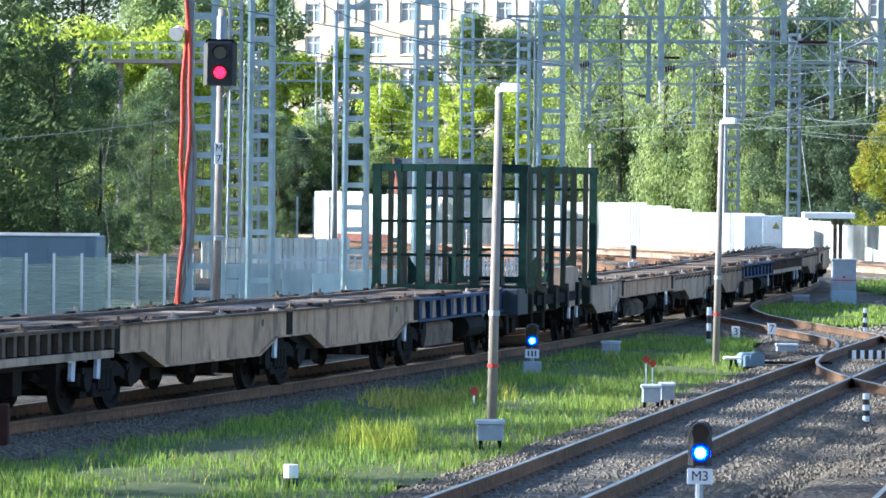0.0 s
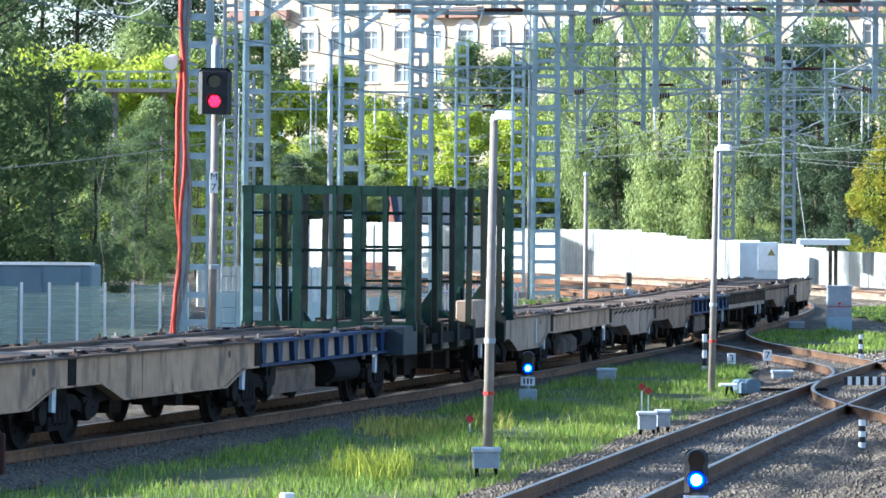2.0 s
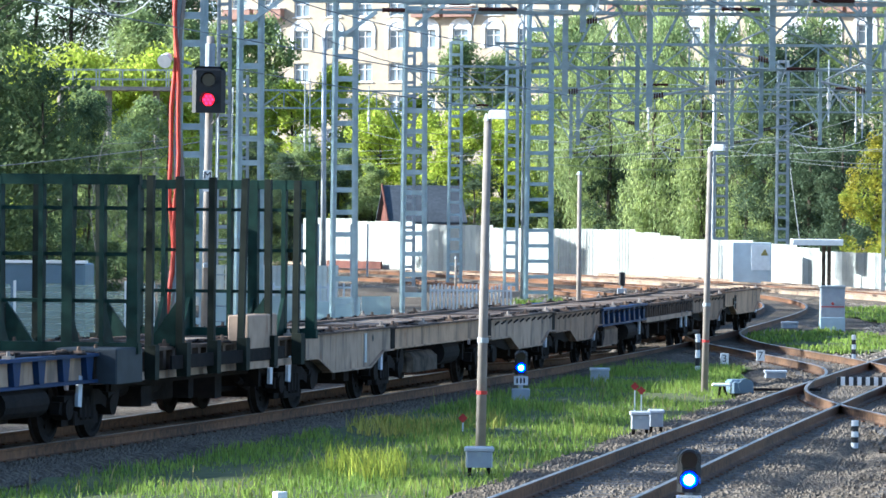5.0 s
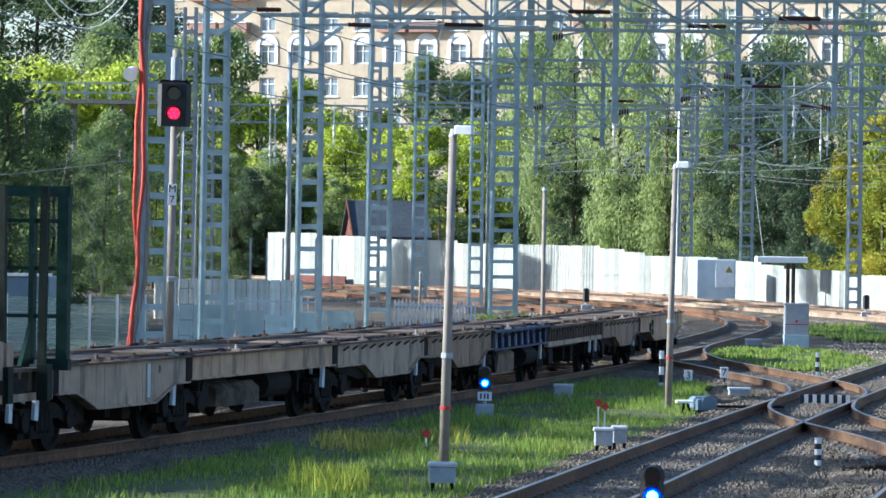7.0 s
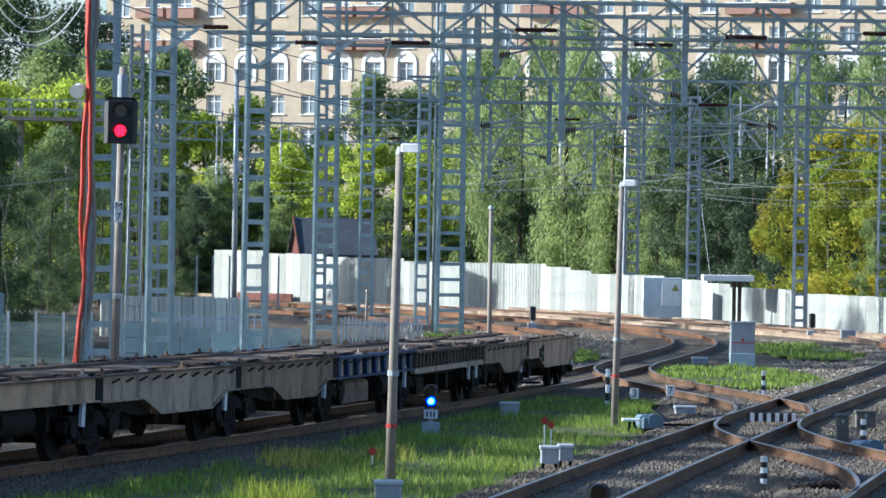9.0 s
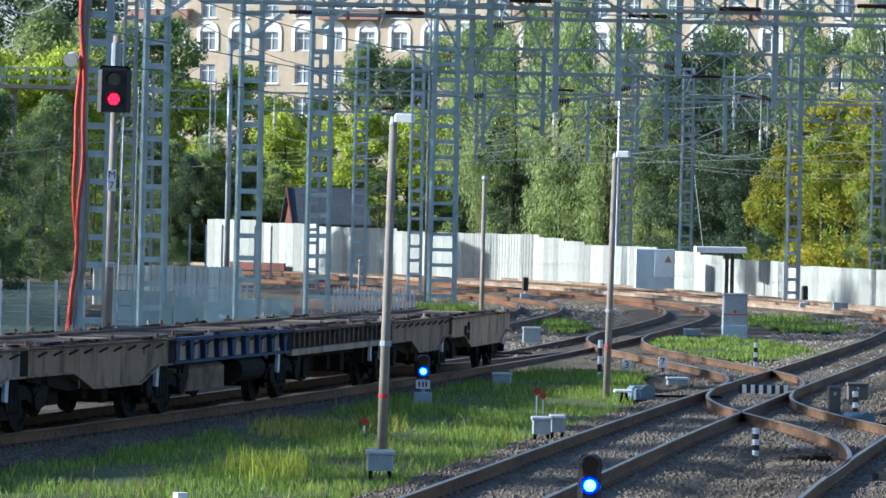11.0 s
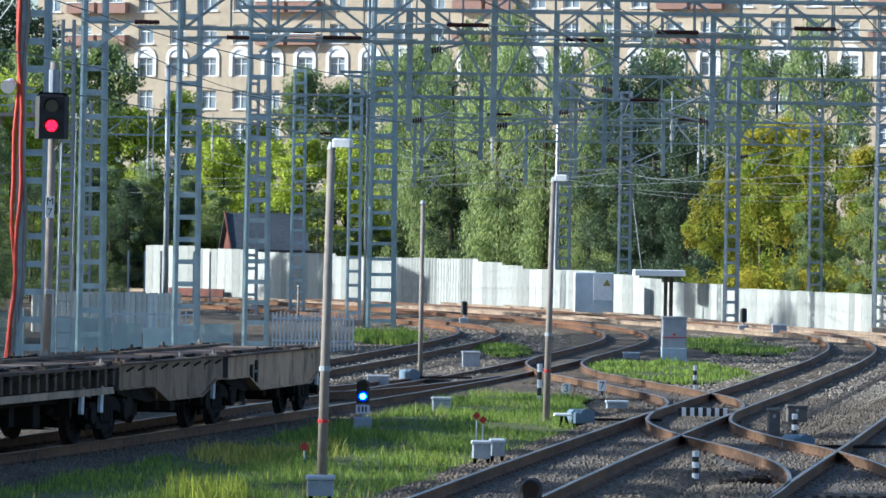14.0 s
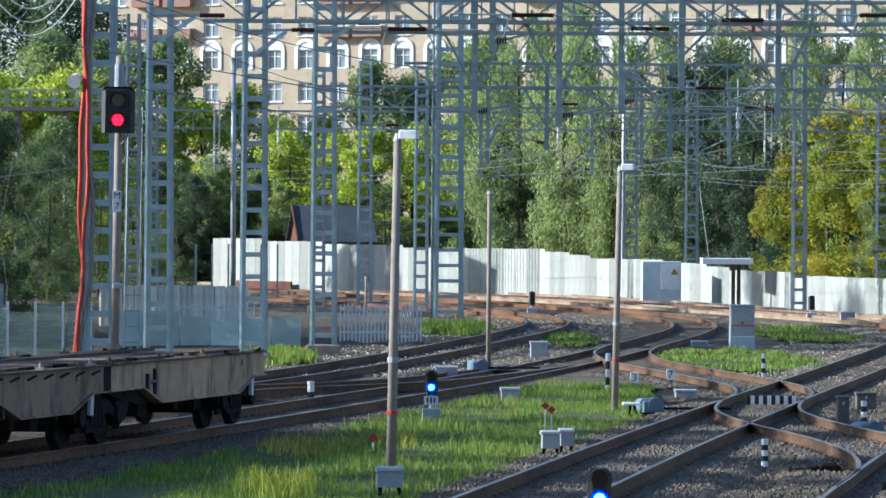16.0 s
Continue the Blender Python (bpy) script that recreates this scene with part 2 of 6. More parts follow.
# ---- mesh helpers ----
class Geo:
    """A mesh in the making."""

    def __init__(self):
        self.v, self.f = [], []

    def add(self, verts, faces):
        k = len(self.v)
        self.v += [tuple(p) for p in verts]
        self.f += [tuple(i + k for i in q) for q in faces]
        return self

    def box(self, c, s, rz=0.0, m=None):
        x, y, z = s[0] / 2, s[1] / 2, s[2] / 2
        vs = [Vector((a, b, d)) for d in (-z, z) for b in (-y, y) for a in (-x, x)]
        r = Matrix.Rotation(radians(rz), 3, "Z") if m is None else m
        return self.add([r @ p + Vector(c) for p in vs],
                        [(0, 2, 3, 1), (4, 5, 7, 6), (0, 1, 5, 4), (2, 6, 7, 3), (0, 4, 6, 2), (1, 3, 7, 5)])

    def cbox(self, c, s, rz=0.0, e=0.02):
        """A box with its upright and upper edges cut off."""
        x, y, z = s[0] / 2, s[1] / 2, s[2] / 2
        def ring(dx, dy, h):
            return [(-dx + e, -dy, h), (dx - e, -dy, h), (dx, -dy + e, h), (dx, dy - e, h), (dx - e, dy, h), (-dx + e, dy, h), (-dx, dy - e, h), (-dx, -dy + e, h)]
        vs = ring(x, y, -z) + ring(x, y, z - e) + ring(x - e, y - e, z)
        r = Matrix.Rotation(radians(rz), 3, "Z")
        fs = [tuple(range(7, -1, -1)), tuple(range(16, 24))]
        for k in (0, 8):
            fs += [(k + i, k + (i + 1) % 8, k + 8 + (i + 1) % 8, k + 8 + i) for i in range(8)]
        return self.add([r @ Vector(p) + Vector(c) for p in vs], fs)

    def beam(self, p, q, w, d=None, up=(0, 0, 1)):
        """A bar of section w x d from p to q."""
        p, q, d = Vector(p), Vector(q), d or w
        a = (q - p).normalized()
        u = Vector(up)
        if abs(a.dot(u)) > 0.98:
            u = Vector((0, 1, 0))
        s = a.cross(u).normalized() * w / 2
        t = s.cross(a).normalized() * d / 2
        vs = [e + i * s + j * t for e in (p, q) for i, j in ((-1, -1), (1, -1), (1, 1), (-1, 1))]
        return self.add(vs, [(3, 2, 1, 0), (4, 5, 6, 7), (0, 1, 5, 4), (1, 2, 6, 5), (2, 3, 7, 6), (3, 0, 4, 7)])

    def tube(self, p, q, r0, r1=None, n=8, caps=True):
        p, q, r1 = Vector(p), Vector(q), r0 if r1 is None else r1
        a = (q - p).normalized()
        u = a.orthogonal().normalized()
        w = a.cross(u)
        ring = [(math.cos(6.28318 * i / n), math.sin(6.28318 * i / n)) for i in range(n)]
        vs = [p + (u * c + w * s) * r0 for c, s in ring] + [q + (u * c + w * s) * r1 for c, s in ring]
        fs = [(i, (i + 1) % n, n + (i + 1) % n, n + i) for i in range(n)]
        if caps:
            fs += [tuple(range(n - 1, -1, -1)), tuple(range(n, 2 * n))]
        return self.add(vs, fs)

    def pipe(self, pts, r, n=6):
        """One tube through all the points."""
        k = len(self.v)
        pts = [Vector(p) for p in pts]
        for i, p in enumerate(pts):
            a = (pts[min(i + 1, len(pts) - 1)] - pts[max(i - 1, 0)]).normalized()
            u = a.cross(Vector((0, 0, 1)) if abs(a.z) < 0.9 else Vector((0, 1, 0))).normalized()
            w = a.cross(u)
            for j in range(n):
                t = 6.28318 * j / n
                self.v.append(tuple(p + (u * math.cos(t) + w * math.sin(t)) * r))
        for i in range(len(pts) - 1):
            for j in range(n):
                self.f.append((k + i * n + j, k + i * n + (j + 1) % n, k + (i + 1) * n + (j + 1) % n, k + (i + 1) * n + j))
        return self

    def prism(self, outline, y0, y1, axis="y"):
        """An outline in (x, z) pushed from y0 to y1; axis x: an outline in (y, z) pushed along x."""
        n = len(outline)
        if axis == "y":
            vs = [(a, y0, b) for a, b in outline] + [(a, y1, b) for a, b in outline]
        else:
            vs = [(y0, a, b) for a, b in outline] + [(y1, a, b) for a, b in outline]
        return self.add(vs, [tuple(range(n)), tuple(range(2 * n - 1, n - 1, -1))] + [(i, n + i, n + (i + 1) % n, (i + 1) % n) for i in range(n)])

    def sweep(self, path, outline, close=True):
        """An outline in (across, up) along a path of (point, across-vector)."""
        n = len(outline)
        vs = [Vector(p) + Vector(s) * a + Vector((0, 0, b)) for p, s in path for a, b in outline]
        fs = []
        for k in range(len(path) - 1):
            for i in range(n if close else n - 1):
                j = (i + 1) % n
                fs.append((k * n + i, k * n + j, (k + 1) * n + j, (k + 1) * n + i))
        return self.add(vs, fs)

    def mesh(self, name, material, smooth=False):
        me = bpy.data.meshes.new(name)
        me.from_pydata([tuple(p) for p in self.v], [], self.f)
        for q in material if isinstance(material, (list, tuple)) else [material]:
            me.materials.append(q)
        if smooth:
            me.shade_smooth()
        return me


def thing(name, label, category, at=(0, 0, 0), rz=0.0, group="", kind=""):
    ob = new(name)
    ob.matrix_basis = pose(*at, 0, 0, rz)
    return tagged(ob, label, category, group, kind)


def part(name, geo, material, parent, label="", at=None, rz=0.0, smooth=False):
    me = geo if isinstance(geo, bpy.types.Mesh) else geo.mesh(name, material, smooth)
    ob = new(name, me)
    ob.parent = parent
    if at is not None:
        ob.matrix_basis = pose(*at, 0, 0, rz)
    return tagged(ob, label)


def solo(name, geo, material, label, category, kind="", group="", smooth=False):
    return tagged(new(name, geo.mesh(name, material, smooth)), label, category, group, kind)


# ---- track lines: (y, x, z) of the centre line ----
class Line:
    def __init__(self, pts, step=0.5):
        y, x, z = (np.array([p[k] for p in pts], float) for k in range(3))
        yy = np.arange(y[0], y[-1] + 1e-6, step)

        def curve(a):
            m = np.gradient(a, y)
            i = np.clip(np.searchsorted(y, yy) - 1, 0, len(y) - 2)
            h = y[i + 1] - y[i]
            u = (yy - y[i]) / h
            return ((2 * u**3 - 3 * u**2 + 1) * a[i] + (u**3 - 2 * u**2 + u) * h * m[i]
                    + (-2 * u**3 + 3 * u**2) * a[i + 1] + (u**3 - u**2) * h * m[i + 1])
        self.y, self.x, self.z = yy, curve(x), curve(z)
        self.s = np.concatenate([[0], np.cumsum(np.hypot(np.diff(self.x), np.diff(yy)))])
        self.tx, self.ty = np.gradient(self.x, self.s), np.gradient(yy, self.s)

    def at(self, s):
        """The point at arc length s."""
        return Vector((np.interp(s, self.s, self.x), np.interp(s, self.s, self.y), np.interp(s, self.s, self.z)))

    def side(self, s):
        """The unit vector to the right of the line at s."""
        return Vector((np.interp(s, self.s, self.ty), -np.interp(s, self.s, self.tx), 0)).normalized()

    def s_of(self, y):
        return float(np.interp(y, self.y, self.s))


MAIN = Line([(-60, -41, 0), (-20, -30, 0), (10, -22, 0), (30, -16.9, 0), (42.8, -13.5, 0), (54.6, -10.1, 0), (66.3, -7.14, 0), (78.4, -4.42, 0.01), (92.9, -1.77, -0.03),
             (110.4, 0.94, -0.13), (122.9, 2.89, -0.16), (130.3, 4.07, -0.14), (141.1, 5.78, -0.07), (150.9, 7.22, -0.02),
             (159.9, 8.35, 0), (169.7, 9.23, 0), (179.7, 9.6, 0), (189.7, 9.43, 0), (199.7, 8.69, 0), (211.7, 7.0, 0),
             (224.7, 4.4, 0), (244.7, -0.8, 0), (270, -8.6, 0), (300, -19, 0)])
NEAR = Line([(20, -5.6, 0), (40, -1.75, 0), (52, 0.2, 0), (57, 0.95, 0), (69.4, 2.8, 0), (82, 4.75, 0), (95, 6.8, 0), (112, 9.6, 0), (123, 11.35, 0), (140, 14, 0),
             (159, 16.4, 0), (175, 17.5, 0), (190, 17.4, 0), (205, 16.0, 0), (225, 12.3, 0), (250, 5.5, 0), (285, -6, 0)])
RIGHT = Line([(20, 0.2, 0), (40, 3.1, 0), (60, 5.9, 0), (66, 6.85, 0), (78, 8.8, 0), (95, 11.5, 0), (110, 13.9, 0), (130, 17.1, 0), (160, 22, 0), (190, 26.5, 0)])
BACK = Line([(85, -8.2, 0), (100, -5.2, 0), (110, -3.4, 0), (121, -1.75, 0), (132, -0.3, 0), (144, 1.1, 0), (160, 2.9, 0), (175, 3.95, 0), (190, 3.65, 0),
             (205, 1.5, 0), (220, -2, 0), (250, -11, 0)])
CROSS = Line([(59, 5.75, 0), (65, 6.65, 0), (70, 6.95, 0), (75, 6.75, 0), (81, 6.15, 0), (87, 5.95, 0), (92, 6.35, 0), (97, 6.95, 0), (101, 7.1, 0), (106, 6.75, 0),
              (115, 5.95, -0.03), (126, 5.2, -0.08), (134, 5.2, -0.07), (141, 5.8, -0.05)], 0.25)
SIDING = Line([(84, -6.8, 0), (97, -4.6, 0), (104.5, -1.2, -0.05), (114, 0.95, -0.12), (124, 3.0, -0.15)])
FAR_A = Line([(150, 27, 0), (175, 22.2, 0), (199, 17.5, 0.02), (216, 14.9, 0.02), (244, 9.5, 0.04), (266, 4.8, 0.05), (286, -1, 0.06), (305, -9, 0.06), (320, -20, 0.06)])
FAR_B = Line([(150, 23.5, 0), (175, 18.4, 0), (192.6, 15.4, 0), (214, 11.4, 0), (237, 6.3, 0), (255, 1.0, 0), (270, -5, 0), (284, -12.5, 0), (294, -22, 0)])


# ---- ground ----
def ground():
    xs = [-2500, -900, -300, -120] + list(np.arange(-60, 70, 2.0)) + [120, 300, 900, 2500]
    ys = [-600, -200, -60] + list(np.arange(-20, 340, 2.0)) + [420, 600, 1000, 2000, 4000]
    g = Geo()
    for y in ys:
        for x in xs:
            g.v.append((x, y, -0.27 + 0.05 * noise.noise((x * 0.3, y * 0.12, 0.0))))
    n = len(xs)
    g.f = [(j * n + i, j * n + i + 1, (j + 1) * n + i + 1, (j + 1) * n + i) for j in range(len(ys) - 1) for i in range(n - 1)]
    solo("ground", g, M_GRAVEL, "grey gravel ground of a railway yard", "ground", "structure", smooth=True)


def bed(line, name, top, y0, y1, half=1.75, foot=2.5):
    """The raised ballast under a track."""
    path = []
    for s in np.arange(line.s_of(y0), line.s_of(y1), 1.0):
        path.append((line.at(s), line.side(s)))
    g = Geo().sweep(path, [(-foot, -0.5), (-half - 0.15, top - 0.03), (-half, top), (half, top), (half + 0.15, top - 0.03), (foot, -0.5)], False)
    return solo(name, g, M_GRAVEL, "crushed grey stone ballast bed under the rails", "ballast", "structure", smooth=True)


RAIL_SECTION = [(-0.075, -0.18), (0.075, -0.18), (0.075, -0.168), (0.02, -0.155), (0.011, -0.14), (0.011, -0.045), (0.036, -0.035), (0.036, -0.006)]
RAIL_SECTION = RAIL_SECTION + [(-a, b) for a, b in RAIL_SECTION[:1:-1]]


def rails(line, name, y0, y1, material, step=1.0, gauge=1.52):
    """Two rails, each with a worn head, and their fastenings."""
    root = thing(name, "pair of rusty steel rails on ballast", "railway track", kind="structure")
    for side in (-1, 1):
        off = side * (gauge / 2 + 0.036)
        path = []
        for s in np.arange(line.s_of(y0), line.s_of(y1), step):
            path.append((line.at(s) + line.side(s) * off, line.side(s)))
        rail = part("rail", Geo().sweep(path, RAIL_SECTION), material, root)
        part("rail_head", Geo().sweep(path, [(-0.03, -0.0055), (0.03, -0.0055), (0.025, 0.0), (-0.025, 0.0)]), M_RAILTOP, rail, "worn shiny running surface")
    return root


def sleepers(line, root, y0, y1, top=-0.196, count=300):
    me = Geo().cbox((0, 0, 0), (2.6, 0.26, 0.14), e=0.03).mesh("sleeper", M_SLEEPER)
    clip = Geo()
    s, k = line.s_of(y0), 0
    while s < line.s_of(y1) and k < count:
        p, d = line.at(s), line.side(s)
        rz = math.degrees(math.atan2(d.y, d.x))
        part("sleeper", me, None, root, at=(p.x, p.y, p.z + top - 0.05), rz=rz)
        for side in (-1, 1):
            for o in (-0.07, 0.14):
                c = p + d * side * (0.80 + o * side * side)
                clip.box((c.x, c.y, p.z - 0.166), (0.05, 0.09, 0.03), rz)
        s += 0.56
        k += 1
    tagged(part("rail_clip", clip, M_RAIL, root, "small iron rail fastenings"), kind="stuff")


def zone_points(inside, box, n, rnd):
    out = []
    while len(out) < n:
        x, y = rnd.uniform(box[0], box[1]), rnd.uniform(box[2], box[3])
        if inside(x, y):
            out.append((x, y))
    return out


def in_verge(x, y):
    s = MAIN.s_of(y)
    off = 2.95 - 1.2 * min(1, max(0, (y - 60) / 24)) + 0.35 * noise.noise((x * 0.5, y * 0.4, 3))
    lo = float(np.interp(y, MAIN.y, MAIN.x)) + off * 1.03
    r = 1.75 if y < 86 else 1.75 + (y - 86) * 0.10
    hi = float(np.interp(y, NEAR.y, NEAR.x)) - r + 0.3 * noise.noise((x, y * 0.5, 9))
    return lo < x < hi and y < 107 - 1.5 * noise.noise((x, 0, 4))


def ellipse(cx, cy, rx, ry):
    def f(x, y):
        return ((x - cx) / rx) ** 2 + ((y - cy) / ry) ** 2 < 1 + 0.5 * noise.noise((x * 0.7, y * 0.3, 7))
    return f


def grass(name, inside, box, n, h0, h1, material, label, seed, w=0.012, patch=0.0, z=-0.25):
    """A stand of blades over a zone: each one bent and tapered."""
    rnd = random.Random(seed)
    g = Geo()
    for x, y in zone_points(inside, box, n, rnd):
        q = noise.noise((x * 0.6, y * 0.25, seed))
        if q < patch - 0.5 * rnd.random():
            continue
        h = rnd.uniform(h0, h1) * (0.75 + 0.6 * q)
        a = rnd.uniform(0, 6.283)
        lean = rnd.uniform(0.05, 0.5) * h
        c, s = math.cos(a), math.sin(a)
        b = rnd.uniform(0, 6.283)
        dx, dy, ww = math.cos(b), math.sin(b), w * rnd.uniform(0.7, 1.5)
        g.add([(x - dx * ww, y - dy * ww, z), (x + dx * ww, y + dy * ww, z),
               (x + c * lean * 0.35 + dx * ww * 0.8, y + s * lean * 0.35 + dy * ww * 0.8, z + h * 0.6),
               (x + c * lean * 0.35 - dx * ww * 0.8, y + s * lean * 0.35 - dy * ww * 0.8, z + h * 0.6),
               (x + c * lean, y + s * lean, z + h)], [(0, 1, 2, 3), (3, 2, 4)])
    return solo(name, g, material, label, "grass", "stuff")


def verge_soil(name, inside, box, z, step=0.4):
    g = Geo()
    for x in np.arange(box[0], box[1], step):
        for y in np.arange(box[2], box[3], step * 2):
            if inside(x + step / 2, y + step):
                def hh(a, b):
                    return z + 0.04 * noise.noise((a * 0.8, b * 0.5, 1))
                g.add([(x, y, hh(x, y)), (x + step, y, hh(x + step, y)), (x + step, y + 2 * step, hh(x + step, y + 2 * step)), (x, y + 2 * step, hh(x, y + 2 * step))], [(0, 1, 2, 3)])
    solo(name, g, M_SOIL, "mossy soil under the grass of the verge", "soil", "structure")


# ---- the train ----
R_WHEEL = 0.475


def wheelset_mesh():
    g = Geo()
    prof = [(0.0, 0.10), (0.02, 0.16), (0.045, 0.36), (0.0, 0.40), (0.0, R_WHEEL + 0.028), (0.03, R_WHEEL + 0.028), (0.045, R_WHEEL), (0.13, R_WHEEL - 0.008), (0.13, 0.40), (0.09, 0.37), (0.085, 0.17), (0.13, 0.13), (0.13, 0.0)]
    n = 28
    for side in (-1, 1):
        k = len(g.v)
        for a, r in prof:
            for i in range(n):
                t = 6.28318 * i / n
                g.v.append((side * (0.715 + a), r * math.cos(t), r * math.sin(t)))
        for j in range(len(prof) - 1):
            for i in range(n):
                q = (k + j * n + i, k + j * n + (i + 1) % n, k + (j + 1) * n + (i + 1) % n, k + (j + 1) * n + i)
                g.f.append(q if side < 0 else q[::-1])
    g.tube((-1.08, 0, 0), (1.08, 0, 0), 0.08, n=10)
    for i in range(6):      # web openings' lips, which show the turning
        t = 6.28318 * i / 6
        for side in (-1, 1):
            g.box((side * 0.82, 0.25 * math.cos(t), 0.25 * math.sin(t)), (0.02, 0.05, 0.05))
    return g.mesh("wheelset", [M_DIRTSHADE])


def build_bogie_meshes():
    f = Geo()
    out = [(-1.2, 0.42), (-1.15, 0.58), (-0.7, 0.62), (-0.45, 0.72), (0.45, 0.72), (0.7, 0.62), (1.15, 0.58), (1.2, 0.42), (0.95, 0.38), (0.55, 0.5), (0.34, 0.5), (0.34, 0.34), (-0.34, 0.34), (-0.34, 0.5), (-0.55, 0.5), (-0.95, 0.38)]
    f.prism(out, -0.07, 0.07, "x")
    for y in (-0.925, 0.925):
        f.tube((-0.1, y, 0.475), (0.13, y, 0.475), 0.15, n=14)
        f.box((0.02, y, 0.62), (0.18, 0.34, 0.08))
    f.cbox((-0.02, 0, 0.33), (0.12, 0.95, 0.2)).box((-0.08, -0.62, 0.3), (0.06, 0.3, 0.16)).box((-0.08, 0.62, 0.3), (0.06, 0.3, 0.16))
    for y in (-0.18, 0.0, 0.18):
        f.tube((0.02, y, 0.30), (0.02, y, 0.62), 0.07, n=8)
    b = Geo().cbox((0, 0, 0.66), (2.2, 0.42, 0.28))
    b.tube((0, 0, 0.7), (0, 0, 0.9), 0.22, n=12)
    # The block between the wheels is added to keep that gap black.
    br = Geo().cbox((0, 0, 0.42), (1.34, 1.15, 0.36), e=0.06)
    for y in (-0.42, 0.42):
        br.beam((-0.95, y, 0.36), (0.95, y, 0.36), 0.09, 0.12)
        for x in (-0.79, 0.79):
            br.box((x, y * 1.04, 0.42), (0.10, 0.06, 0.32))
    return f.mesh("side_frame", M_DIRTSHADE), b.mesh("bolster", M_DIRTSHADE), br.mesh("brake_beam", M_DIRTSHADE)


WHEELSET = wheelset_mesh()
SIDE_FRAME, BOLSTER, BRAKE = build_bogie_meshes()
TURNING = []      # the wheelsets, to be keyed


def bogie(parent, y):
    b = part("bogie", BOLSTER, None, parent, "grimy cast bogie bolster", at=(0, y, 0))
    for x in (-1.03, 1.03):
        part("side_frame", SIDE_FRAME, None, b, at=(x, 0, 0), rz=0 if x > 0 else 180)
    part("brake_beam", BRAKE, None, b)
    for d in (-0.925, 0.925):
        w = part("wheelset", WHEELSET, None, b, at=(0, d, R_WHEEL))
        TURNING.append((w, d))
    return b


def sill_outline(L, top, end_depth, belly, cut):
    """The fish-bellied side: a longer cut at the front than over the bogie at the rear."""
    h = L / 2 - 0.04
    return [(-h, top), (h, top), (h, top - end_depth), (h - 0.75, top - end_depth), (h - 1.75, top - belly), (-h + cut + 1.0, top - belly), (-h + cut, top - end_depth), (-h, top - end_depth)]


BOGIE = 0.0      # from the rear joint of a section to the middle of the bogie that it shares with the next


def lashing_meshes():
    """Four kinds of small iron fittings that stand on the deck's edge."""
    out = []
    for k in range(4):
        g = Geo().box((0, 0, 0.012), (0.12, 0.35 + 0.3 * k, 0.024))
        if k % 2:
            g.box((0.0, 0.05, 0.035), (0.06, 0.09, 0.05)).tube((0, -0.09, 0.02), (0, -0.03, 0.06), 0.014, n=5)
        else:
            g.tube((0, -0.2, 0.03), (0, 0.22, 0.04), 0.018, n=5).box((0.02, 0.12, 0.035), (0.05, 0.05, 0.035))
        out.append(g.mesh("lashing_ring", M_DIRTSHADE if k != 1 else M_DECK))
    return out


LASHINGS = lashing_meshes()


